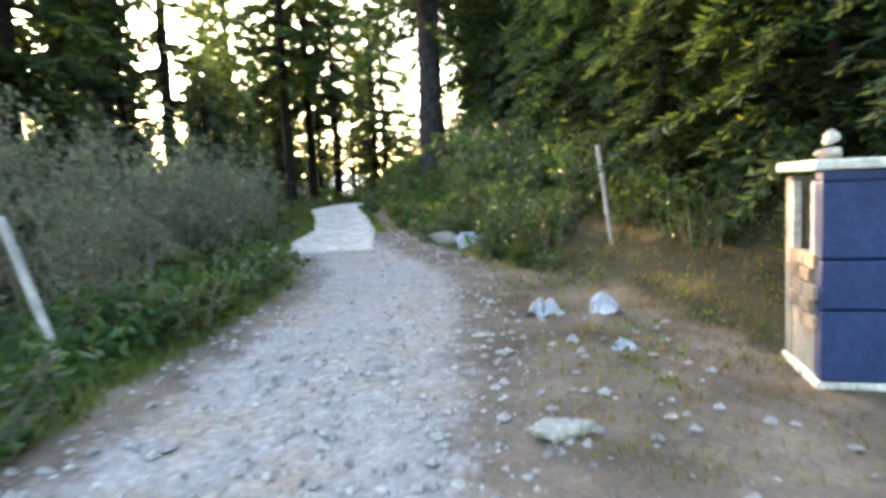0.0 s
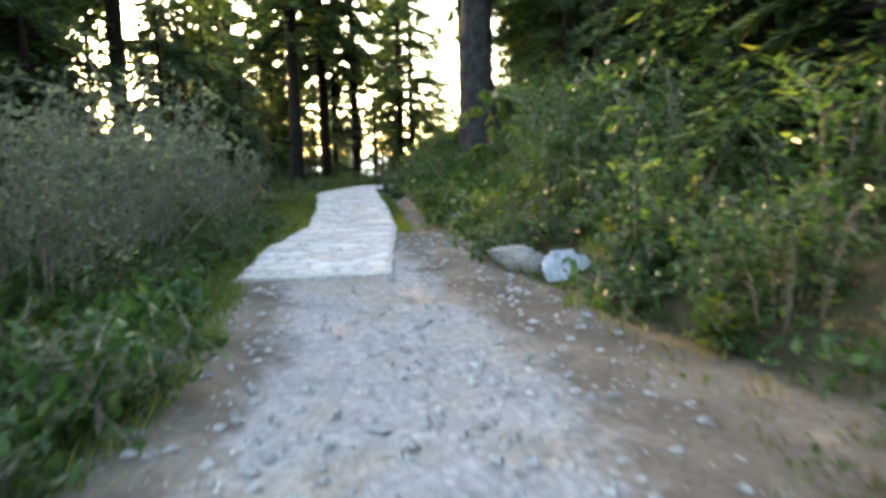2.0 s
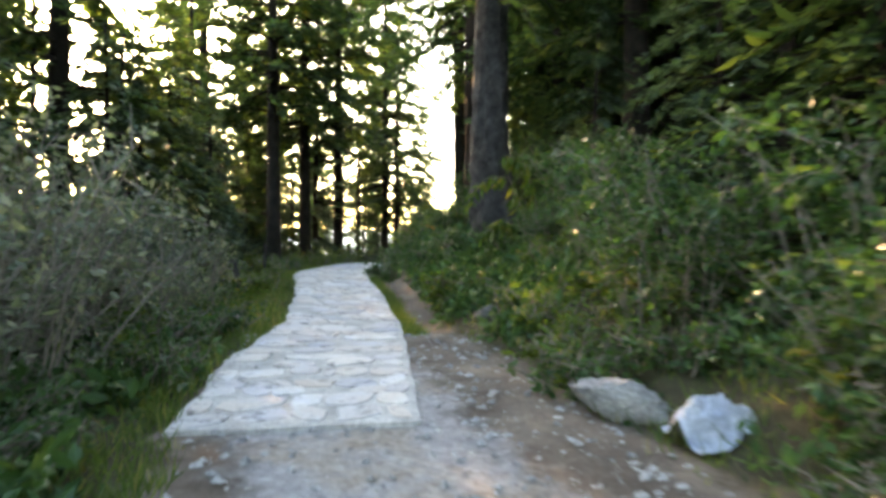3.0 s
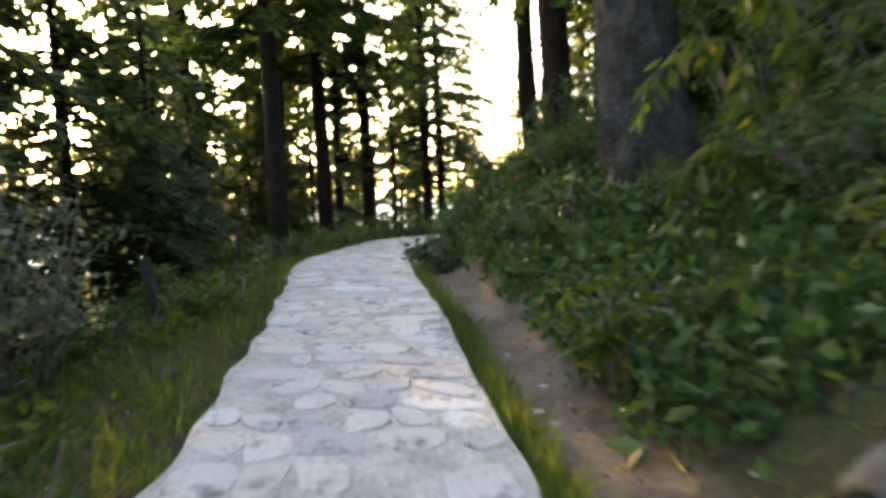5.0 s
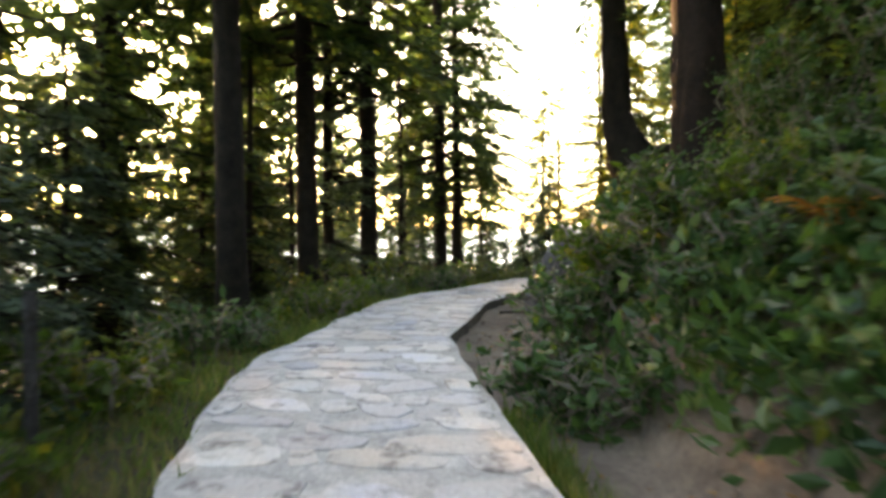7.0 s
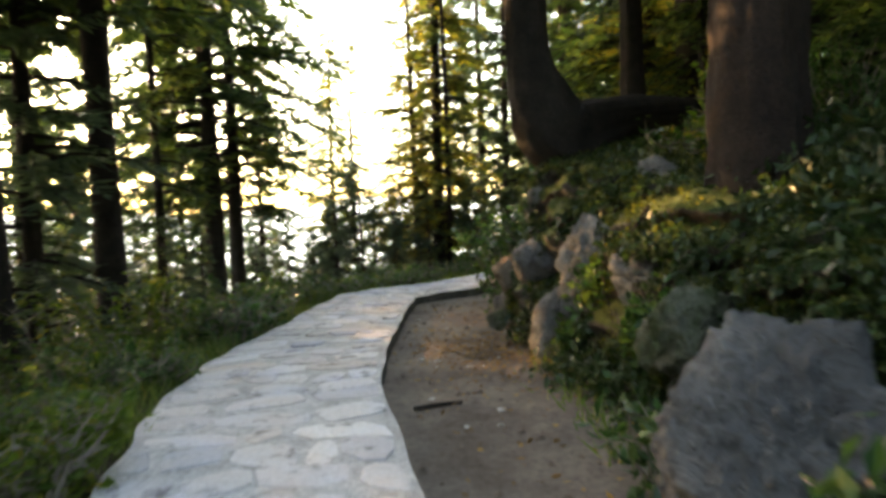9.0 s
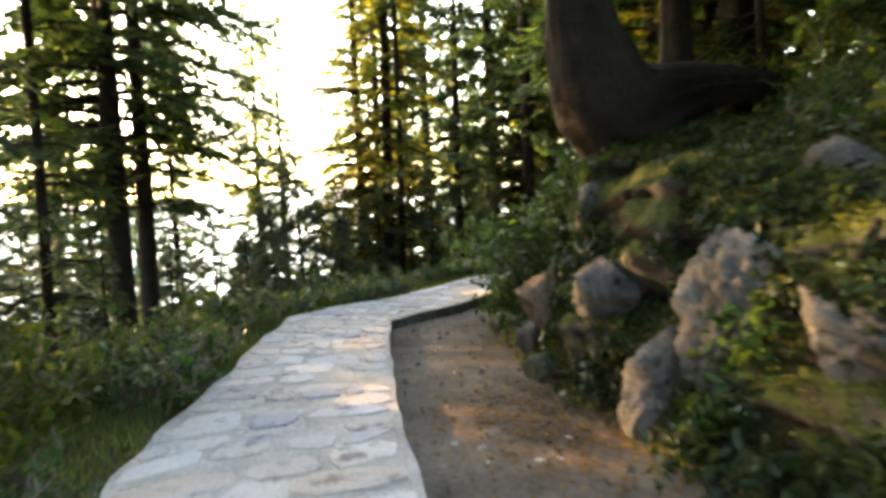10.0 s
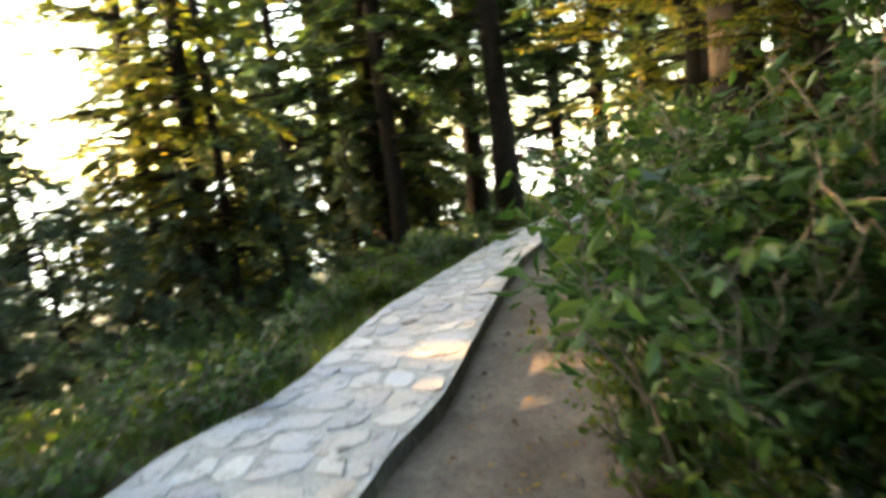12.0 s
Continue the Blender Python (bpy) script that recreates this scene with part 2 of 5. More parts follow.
def tube(points, radii, sides=8, bumps=0.0, rng=None):
    """Verts and faces of a tapered tube along points."""
    verts, faces = [], []
    for i, (p, r) in enumerate(zip(points, radii)):
        p = Vector(p)
        a = Vector(points[max(i - 1, 0)])
        b = Vector(points[min(i + 1, len(points) - 1)])
        axis = (b - a).normalized()
        u = axis.cross(Vector((0.31, 0.95, 0.05))).normalized()
        if u.length < 0.1:
            u = axis.cross(Vector((1, 0, 0))).normalized()
        v = axis.cross(u)
        for k in range(sides):
            w = 2 * math.pi * k / sides
            rr = r * (1 + (rng.uniform(-bumps, bumps) if rng else 0))
            verts.append(p + u * math.cos(w) * rr + v * math.sin(w) * rr)
    for i in range(len(points) - 1):
        for k in range(sides):
            faces.append((i * sides + k, i * sides + (k + 1) % sides, (i + 1) * sides + (k + 1) % sides, (i + 1) * sides + k))
    faces.append(tuple(range(sides))[::-1])
    faces.append(tuple((len(points) - 1) * sides + k for k in range(sides)))
    return verts, faces


class Soup:
    """Collects many small pieces for one mesh."""

    def __init__(self):
        self.v, self.f = [], []

    def add(self, verts, faces):
        n = len(self.v)
        self.v.extend(tuple(p) for p in verts)
        self.f.extend(tuple(i + n for i in face) for face in faces)

    def leaf(self, at, way, side, length, width, fold=0.15):
        """A leaf of two halves with a fold along its rib."""
        n = len(self.v)
        up = way.cross(side)
        mid = at + way * length * 0.5
        self.v.append(tuple(at))
        self.v.append(tuple(mid + side * width * 0.5 + up * width * fold))
        self.v.append(tuple(at + way * length))
        self.v.append(tuple(mid - side * width * 0.5 + up * width * fold))
        self.f.append((n, n + 1, n + 2))
        self.f.append((n, n + 2, n + 3))

    def blade(self, at, way, side, length, width):
        n = len(self.v)
        self.v.append(tuple(at - side * width * 0.5))
        self.v.append(tuple(at + side * width * 0.5))
        self.v.append(tuple(at + way * length))
        self.f.append((n, n + 1, n + 2))

    def object(self, name, mat, smooth=False):
        return mesh_object(name, self.v, self.f, mat, smooth)


def rand_dir(rng, up=0.0):
    v = Vector((rng.gauss(0, 1), rng.gauss(0, 1), rng.gauss(0, 1) + up))
    return v.normalized() if v.length > 1e-6 else Vector((0, 0, 1))


# ---- plan ----
RIGHT = [(1.55, -6), (1.55, 6.1), (1.6, 7.95), (1.45, 8.9), (1.12, 10.0), (0.75, 11.3), (0.2, 13.4), (-0.2, 14.7), (-0.29, 15.2), (-0.44, 16.1), (-0.59, 17.05), (-0.8, 18.4),
         (-0.99, 19.4), (-1.18, 20.4), (-1.41, 21.85), (-1.7, 23.9), (-1.58, 24.6), (-1.27, 26.7), (-0.9, 28.0), (-0.25, 29.9), (0.38, 31.35), (1.05, 31.6), (1.9, 32.1),
         (3.1, 32.9), (5.4, 34.3), (8.3, 35.6), (14, 38), (30, 43)]
LEFT = [(-0.85, -6), (-0.8, 3.4), (-0.67, 6.0), (-0.55, 7.5), (-0.67, 8.9), (-1.2, 11.0), (-1.4, 11.2), (-1.62, 13.0), (-1.66, 14.2), (-1.68, 15.3), (-1.85, 16.2),
        (-2.0, 17.2), (-2.2, 18.3), (-2.47, 19.5), (-2.69, 20.5), (-3.03, 21.9), (-3.1, 23.0), (-2.97, 24.1), (-2.85, 25.3), (-2.68, 26.8), (-2.38, 28.2), (-1.8, 29.5), (-1.2, 30.9), (-0.55, 32.3),
        (-0.1, 32.65), (0.7, 32.75), (1.6, 33.25), (2.8, 34.0), (4.6, 34.8), (7.1, 35.9), (9.8, 36.6), (14, 39.6), (30, 45)]
GY = [-6, 0, 5.5, 11.3, 13.1, 16, 18.4, 23.7, 26.4, 29.3, 32, 36, 45, 60]
GZ = [0.2, 0.28, 0.38, 0.54, 0.62, 0.68, 0.82, 1.0, 1.06, 1.03, 1.05, 1.15, 1.5, 2.0]


def level(y):
    return np.interp(y, GY, GZ)


def beside(line, x, y):
    """Signed distance from a line of the plan (to its right is positive) and the y of the nearest place on it."""
    x, y = np.asarray(x, float), np.asarray(y, float)
    best, sign, near = np.full(x.shape, 1e9), np.ones(x.shape), np.zeros(x.shape)
    for (ax, ay), (bx, by) in zip(line, line[1:]):
        dx, dy = bx - ax, by - ay
        t = np.clip(((x - ax) * dx + (y - ay) * dy) / (dx * dx + dy * dy), 0, 1)
        px, py = ax + t * dx, ay + t * dy
        d = np.hypot(x - px, y - py)
        s = np.where((x - ax) * dy - (y - ay) * dx > 0, 1.0, -1.0)
        closer = d < best
        best, sign, near = np.where(closer, d, best), np.where(closer, s, sign), np.where(closer, py, near)
    return best * sign, near


def ramp01(v, a, b):
    t = np.clip((v - a) / (b - a), 0, 1)
    return t * t * (3 - 2 * t)


def bumps(x, y):
    return (np.sin(x * 1.7 + y * 0.6) * np.sin(y * 1.3 - x * 0.4) * 0.6 + np.sin(x * 4.1 + 1.3) * np.sin(y * 3.7 + 0.5) * 0.3
            + np.sin(x * 9.3 + y * 2.2) * np.sin(y * 8.1) * 0.15)


def height(x, y):
    """The ground's height."""
    x, y = np.asarray(x, float), np.asarray(y, float)
    dr, ny = beside(RIGHT, x, y)
    dl, _ = beside(LEFT, x, y)
    dl = -dl
    base = level(ny)
    paved = ramp01(ny, 14.6, 15.2)
    inside = (dr < 0.02) & (dl < 0.02)
    # right: a strip of bare earth, then the bank
    strip = np.interp(ny, [0, 5, 7, 8.5, 12, 15, 18, 20, 22, 23.2, 24, 26, 28, 29.5, 31, 34, 40], [2.8, 2.2, 1.2, 0.8, 0.6, 0.62, 0.6, 0.55, 0.6, 0.9, 1.5, 1.75, 1.75, 1.6, 1.4, 1.1, 1.0])
    steep = np.interp(ny, [0, 5, 8, 12, 15, 18, 21, 25, 28, 31, 34, 40], [0.10, 0.2, 0.65, 0.4, 0.5, 0.65, 1.15, 2.2, 2.4, 0.5, 0.4, 0.35])
    tall = np.interp(ny, [0, 5, 8, 12, 15, 20, 24, 26, 28, 29, 31, 34, 40], [0.5, 0.6, 0.9, 0.9, 1.1, 1.4, 1.5, 1.6, 1.7, 1.5, 1.1, 1.0, 1.0])
    up = np.maximum(dr - strip, 0)
    bank = tall * (1 - np.exp(-up * steep / tall * 1.35)) + 0.16 * np.maximum(up - 1.2, 0)
    bank = np.minimum(bank, 12)
    drop = 0.11 * ramp01(ny, 14.2, 15.6) * np.clip(dr * 30, 0, 1) * (1 - ramp01(dr, strip * 0.8, strip + 0.3))
    right = bank - drop + np.clip(dr, 0, 1) * bumps(x, y) * (0.02 + 0.12 * ramp01(up, 0.1, 1.2))
    # left: a grassy verge, then the slope down to the valley
    fall = np.interp(ny, [0, 12, 16, 20, 26, 34, 40], [0.0, 0.02, 0.16, 0.36, 0.75, 0.7, 0.45])
    out = np.maximum(dl - np.interp(ny, [0, 14, 20, 40], [1.2, 0.8, 0.7, 0.8]), 0)
    left = -np.minimum(out * fall, 14) - 0.05 * ramp01(ny, 11, 12) * np.clip(dl * 20, 0, 1) + np.clip(dl, 0, 1) * bumps(x, y) * 0.06
    under = -0.03 * ramp01(ny, 11.0, 11.6) - 0.07 * paved + bumps(x * 1.5, y * 1.5) * 0.012
    side = np.where(inside, under, np.where(dr > dl, right, left))
    return base + side


STEP, X0, Y0 = 0.07, -10.0, -2.0
GRID_X, GRID_Y = np.meshgrid(np.arange(X0, 12, STEP), np.arange(Y0, 46, STEP))
GRID_H = height(GRID_X, GRID_Y)
GRID_R = beside(RIGHT, GRID_X, GRID_Y)[0]


def look_up(grid, x, y):
    i, j = (y - Y0) / STEP, (x - X0) / STEP
    a, b = int(i), int(j)
    u, v = i - a, j - b
    return float((grid[a, b] * (1 - v) + grid[a, b + 1] * v) * (1 - u) + (grid[a + 1, b] * (1 - v) + grid[a + 1, b + 1] * v) * u)


def inside_grid(x, y):
    return X0 <= x < 11.8 and Y0 <= y < 45.8


def h(x, y):
    """The ground's height at one place."""
    return look_up(GRID_H, x, y) if inside_grid(x, y) else float(height(np.array([x]), np.array([y]))[0])


def off_right(x, y):
    """How far one place lies to the right of the path."""
    return look_up(GRID_R, x, y) if inside_grid(x, y) else float(beside(RIGHT, [x], [y])[0][0])


# ---- the ground, one sheet to the horizon ----
def axis(lo, hi, step, far):
    a = list(np.arange(lo, hi + 1e-6, step))
    s, v = step, a[-1]
    while v < far:
        s *= 1.28
        v += s
        a.append(v)
    s, v = step, a[0]
    while v > -far:
        s *= 1.28
        v -= s
        a.insert(0, v)
    return np.array(a)


def build_ground():
    xs, ys = axis(-7, 7, 0.11, 900), axis(-1, 38, 0.13, 900)
    gx, gy = np.meshgrid(xs, ys)
    gz = height(gx.ravel(), gy.ravel()).reshape(gx.shape)
    far = np.maximum(np.hypot(gx, gy - 20) - 60, 0)
    gz -= far * 0.12
    w, n = len(xs), gx.size
    verts = np.stack([gx.ravel(), gy.ravel(), gz.ravel()], 1)
    i = (np.arange(len(ys) - 1)[:, None] * w + np.arange(w - 1)[None]).ravel()
    faces = np.stack([i, i + 1, i + 1 + w, i + w], 1)
    me = bpy.data.meshes.new("ground")
    me.vertices.add(n)
    me.vertices.foreach_set("co", verts.ravel())
    me.loops.add(faces.size)
    me.loops.foreach_set("vertex_index", faces.ravel())
    me.polygons.add(len(faces))
    me.polygons.foreach_set("loop_start", np.arange(len(faces)) * 4)
    me.update(calc_edges=True)
    x, y = gx.ravel(), gy.ravel()
    dr, ny = beside(RIGHT, x, y)
    dl = -beside(LEFT, x, y)[0]
    gravel = np.clip(0.5 - (np.maximum(dr, dl) + 0.34) * 1.15, 0, 0.85) * (1 - ramp01(y, 14.5, 16))
    strip = np.interp(ny, [0, 6, 9, 12, 15, 24, 27, 31, 34, 40], [1.9, 1.5, 0.5, 0.4, 0.4, 1.2, 1.5, 1.4, 1.1, 1.0])
    dirt = np.where(dr > 0, np.clip(0.62 - (dr - strip) * np.where(y > 20, 4.0, 1.2), 0, 1), np.clip(0.85 - dl * 2.0, 0, 1) * (1 - ramp01(y, 10, 12)))
    dirt = np.where((dr <= 0) & (dl <= 0), 0.8, dirt)
    col = np.stack([gravel, np.zeros(n), dirt, np.ones(n)], 1)
    layer = me.color_attributes.new("cover", "FLOAT_COLOR", "POINT")
    layer.data.foreach_set("color", col.ravel().astype(np.float32))
    me.shade_smooth()
    me.materials.append(GROUND)
    return tagged(new("ground", me), "gravelly forest ground with leaf litter, bare earth and grass", "ground", kind="structure")


build_ground()


def build_distance():
    # Haze painted into the hill's colour; a glow keeps it pale.
    m, nt, b = material("painted_haze_hill", 1.0, 0.0)
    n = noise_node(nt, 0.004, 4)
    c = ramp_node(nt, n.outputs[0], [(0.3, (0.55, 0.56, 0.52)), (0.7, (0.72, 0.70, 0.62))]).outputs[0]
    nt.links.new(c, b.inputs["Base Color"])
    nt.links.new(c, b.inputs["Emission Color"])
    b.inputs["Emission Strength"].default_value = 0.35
    s, n = Soup(), 72
    for k in range(n + 1):
        w = radians(-120 + 200 * k / n)
        crest = 22 + 16 * noise.fractal(Vector((k * 0.13, 2.0, 0)), 0.8, 2.1, 4)
        for r, z in ((430, -90), (520, crest * 0.4), (640, crest)):
            s.v.append((math.sin(w) * r, 20 + math.cos(w) * r, z))
    for k in range(n):
        for j in range(2):
            a = k * 3 + j
            s.f.append((a, a + 3, a + 4, a + 1))
    tagged(s.object("backdrop", m, True), "far hillside beyond the valley with haze painted into its pale, glowing colour", "backdrop", kind="structure")


build_distance()


# ---- stone pavement ----
PAVE = [(-1.4, 11.2, 0.02, 11.45), (-1.47, 11.9, -0.03, 12.1), (-1.62, 13.0, -0.12, 13.2), (-1.66, 14.2, -0.22, 14.3), (-1.68, 15.3, -0.29, 15.2), (-1.85, 16.2, -0.44, 16.1),
        (-2.0, 17.2, -0.59, 17.05), (-2.2, 18.3, -0.8, 18.4), (-2.47, 19.5, -0.99, 19.4), (-2.69, 20.5, -1.18, 20.4), (-3.03, 21.9, -1.41, 21.85), (-3.1, 23.0, -1.58, 23.0), (-2.97, 24.1, -1.7, 23.95),
        (-2.85, 25.3, -1.55, 24.75), (-2.68, 26.8, -1.27, 26.7), (-2.38, 28.2, -0.9, 28.0), (-1.8, 29.5, -0.5, 29.1), (-1.2, 30.9, -0.1, 30.2), (-0.55, 32.3, 0.38, 31.35),
        (0.2, 32.7, 0.8, 31.58), (0.9, 32.85, 1.5, 31.9), (1.7, 33.3, 2.3, 32.4), (2.8, 34.0, 3.4, 33.1), (4.6, 34.8, 5.4, 34.3),
        (7.1, 35.9, 8.0, 35.4), (9.8, 36.6, 10.0, 36.0), (14, 39.0, 14, 38.0)]


def build_pavement():
    pairs = np.array(PAVE)
    mid = (pairs[:, :2] + pairs[:, 2:]) / 2
    run = np.r_[0, np.cumsum(np.hypot(*np.diff(mid, axis=0).T))]

    def spot(s, v):
        row = [np.interp(s, run, pairs[:, k]) for k in range(4)]
        return row[0] * (1 - v) + row[2] * v, row[1] * (1 - v) + row[3] * v

    rng = random.Random(5)
    steps = np.arange(0, run[-1], 0.12)
    sv = Soup()
    cols = 9
    top, low, edge = [], [], Soup()
    for s in steps:
        for k in range(cols):
            v = k / (cols - 1)
            wob = (0.015 * math.sin(s * 3.1) + 0.018 * math.sin(s * 7.7 + 1)) * (1 if k == 0 else 0.35 if k == cols - 1 else 0)
            x, y = spot(s, v)
            x += wob
            z = float(level(y)) + 0.012 + 0.006 * math.sin(x * 9) * math.sin(y * 8)
            top.append((x, y, z))
            if k in (0, cols - 1):
                low.append((x, y, z - 0.22))
    sv.v = top + low
    n = len(top)
    for i in range(len(steps) - 1):
        for k in range(cols - 1):
            a = i * cols + k
            sv.f.append((a, a + 1, a + 1 + cols, a + cols))
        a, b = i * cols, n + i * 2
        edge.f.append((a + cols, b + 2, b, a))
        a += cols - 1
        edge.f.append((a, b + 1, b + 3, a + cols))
    sv.f.append(tuple(range(cols - 1, -1, -1)) + (n, n + 1))
    edge.v = list(sv.v)
    slab = tagged(sv.object("pavement", MORTAR), "pale stone-paved footpath set in rough grey mortar", "footpath", kind="structure")
    # side faces take the darker colour that holds stains and shadow
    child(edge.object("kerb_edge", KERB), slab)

    def stone(corners, rise):
        """A flat stone with an uneven worn outline, chamfered and slightly tilted."""
        c = np.array(corners)
        m = c.mean(0)
        ring = []
        for k in range(4):
            a, b = c[k], c[(k + 1) % 4]
            for t in (rng.uniform(0.12, 0.3), rng.uniform(0.6, 0.86)):
                p = a + (b - a) * t
                ring.append(m + (p - m) * rng.uniform(0.72, 1.0))
        r = len(ring)
        tilt = (rng.uniform(-0.02, 0.02), rng.uniform(-0.02, 0.02))
        lift = [rise + float((p - m) @ tilt) for p in ring]
        vs = [(*p, -0.03) for p in ring] + [(*(m + (p - m) * 0.985), z * 0.55) for p, z in zip(ring, lift)]
        vs += [(*(m + (p - m) * 0.86), z) for p, z in zip(ring, lift)] + [(*m, rise + 0.002)]
        fs = []
        for k in range(r):
            j = (k + 1) % r
            fs += [(k, j, r + j, r + k), (r + k, r + j, 2 * r + j, 2 * r + k), (2 * r + k, 2 * r + j, 3 * r)]
        return vs, fs, m

    rest, count, s = Soup(), 0, 0.03
    while s < run[-1] - 0.3:
        ds = rng.uniform(0.2, 0.36)
        across = rng.randint(3, 6)
        cuts = [0.015] + sorted(min(0.95, max(0.05, (k + rng.uniform(-0.38, 0.38)) / across)) for k in range(1, across)) + [0.985]
        skew = [rng.uniform(-0.09, 0.09) for _ in cuts]
        for k in range(across):
            if cuts[k + 1] - cuts[k] < 0.06 or rng.random() < 0.08:
                continue
            j = lambda: rng.uniform(-0.028, 0.028)
            q = [(s + skew[k] + j(), cuts[k]), (s + skew[k + 1] + j(), cuts[k + 1]), (s + ds + skew[k + 1] + j(), cuts[k + 1] + j()), (s + ds + skew[k] + j(), cuts[k] + j())]
            pts = [spot(max(a, 0.01), min(max(b, 0.01), 0.99)) for a, b in q]
            vs, fs, m = stone(pts, rng.uniform(0.004, 0.015))
            z = float(level(m[1])) + 0.014
            local = [(x - m[0], y - m[1], zz + float(level(y) - level(m[1]))) for x, y, zz in vs]
            if 14.5 < m[1] < 30.5 and count < 300:
                me = bpy.data.meshes.new("paving_stone")
                me.from_pydata(local, [], fs)
                me.materials.append(PAVING)
                ob = new("paving_stone", me)
                ob.location = (m[0], m[1], z)
                ob.parent = slab
                count += 1
            else:
                rest.add([(x + m[0], y + m[1], zz + z) for x, y, zz in local], fs)
        s += ds
    tagged(child(rest.object("far_paving_stones", PAVING), slab), kind="stuff")


# ---- trees ----
def conifer(name, seed, tall, r, bare, spread, whorl, leaf, mat, bark, label, droop=0.25, density=9, lean=0.0):
    rng = random.Random(seed)
    root = empty(name, pose(0, 0, 0), label, "tree")
    pts, rad, n = [], [], 9
    for i in range(n + 1):
        t = i / n
        pts.append((lean * t * t * tall * 0.1 + 0.06 * math.sin(t * 5 + seed), 0.06 * math.cos(t * 4 + seed), -0.5 + t * (tall + 0.5)))
        rad.append(r * (1.35 if i == 0 else 1.0) * (1 - 0.9 * t) + 0.01)
    trunk = mesh_object("trunk", *tube(pts, rad, 10, 0.06, rng), bark, True)
    child(trunk, root)
    limbs, crown = Soup(), Soup()
    z = bare
    while z < tall * 0.985:
        t = (z - bare) / (tall - bare)
        reach = spread * (1 - t) ** 0.75 * (0.55 + 0.45 * min(1, t * 6 + 0.5)) + 0.15
        for _ in range(rng.randint(3, 5)):
            w = rng.uniform(0, 2 * math.pi)
            ln = reach * rng.uniform(0.55, 1.1)
            out = Vector((math.cos(w), math.sin(w), 0))
            side = Vector((-out.y, out.x, 0))
            base = Vector((np.interp(z, [p[2] for p in pts], [p[0] for p in pts]), 0, z + rng.uniform(-0.1, 0.1)))
            rise = rng.uniform(-0.1, 0.35)
            path = [base + out * ln * q + Vector((0, 0, ln * (rise * q - droop * q * q * 1.6))) for q in (0, 0.35, 0.7, 1.0)]
            limbs.add(*tube(path, [0.012 + 0.012 * ln, 0.01 + 0.008 * ln, 0.012, 0.004], 4))
            count = int(density * (ln + 0.4))
            for k in range(count):
                q = 0.18 + 0.82 * (k + rng.random()) / count
                i = min(2, int(q * 3))
                p = path[i].lerp(path[i + 1], q * 3 - i)
                for sgn in (-1, 1, 0):
                    way = (out * rng.uniform(0.3, 0.9) + side * sgn * rng.uniform(0.5, 1.0) + Vector((0, 0, rng.uniform(-0.55, 0.15)))).normalized()
                    sd = way.cross(Vector((rng.uniform(-0.3, 0.3), rng.uniform(-0.3, 0.3), 1))).normalized()
                    ll = leaf * rng.uniform(0.6, 1.3) * (1.15 - 0.5 * q)
                    crown.leaf(p + Vector((0, 0, rng.uniform(-0.05, 0.03))), way, sd, ll, ll * rng.uniform(0.22, 0.38), 0.25)
        z += whorl * rng.uniform(0.8, 1.2)
    tagged(child(limbs.object("branchwork", TWIG if r < 0.06 else bark), root), kind="stuff")
    child(crown.object("crown", mat), root)
    return root


def broadleaf(name, seed, tall, spread, stems, leaves, leaf, mat, label, category="bush", low=0.1, lift=0.4):
    """A bush: leaning stems that fork, with leaves in clumps along them."""
    rng = random.Random(seed)
    root = empty(name, pose(0, 0, 0), label, category)
    wood, crown, tips = Soup(), Soup(), []
    for _ in range(stems):
        w, ln = rng.uniform(0, 2 * math.pi), tall * rng.uniform(0.55, 1.05)
        out = Vector((math.cos(w), math.sin(w), 0)) * spread * rng.uniform(0.15, 0.8)
        foot = Vector((math.cos(w), math.sin(w), 0)) * spread * rng.uniform(0, 0.6)
        path = [foot + Vector((0, 0, -0.1)), foot + out * 0.25 + Vector((0, 0, ln * 0.4)), foot + out * 0.65 + Vector((rng.uniform(-0.1, 0.1), rng.uniform(-0.1, 0.1), ln * 0.8)), foot + out + Vector((0, 0, ln))]
        wood.add(*tube(path, [0.014, 0.011, 0.007, 0.003], 5))
        for _ in range(6):
            q = rng.uniform(0.06, 1)
            i = min(2, int(q * 3))
            p = path[i].lerp(path[i + 1], q * 3 - i)
            e = p + rand_dir(rng, 0.4) * spread * rng.uniform(0.2, 0.5)
            e.z = max(e.z, low)
            wood.add(*tube([p, p.lerp(e, 0.5) + Vector((0, 0, 0.02)), e], [0.006, 0.004, 0.002], 4))
            tips.append((p, e))
    per = max(1, leaves // len(tips))
    for p, e in tips:
        for _ in range(per):
            at = p.lerp(e, rng.uniform(0.2, 1.05)) + rand_dir(rng) * spread * rng.uniform(0.0, 0.16)
            way = rand_dir(rng, -0.1)
            way.z = way.z * 0.6 - 0.1
            way.normalize()
            sd = way.cross(rand_dir(rng, 1.6)).normalized()
            ll = leaf * rng.uniform(0.55, 1.3)
            crown.leaf(at, way, sd, ll, ll * rng.uniform(0.4, 0.6), 0.2)
    tagged(child(wood.object("branchwork", TWIG), root), kind="stuff")
    child(crown.object("foliage", mat), root)
    return root


def put(ob, x, y, turn=0.0, size=1.0, z=None, sink=0.0):
    """Another of a thing, on the ground."""
    c = copy_thing(ob, pose(x, y, (h(x, y) if z is None else z) - sink, 0, 0, turn))
    c.scale = (size, size, size)
    return c


def drop_original(ob):
    for o in [*ob.children_recursive, ob]:
        bpy.data.objects.remove(o, do_unlink=True)


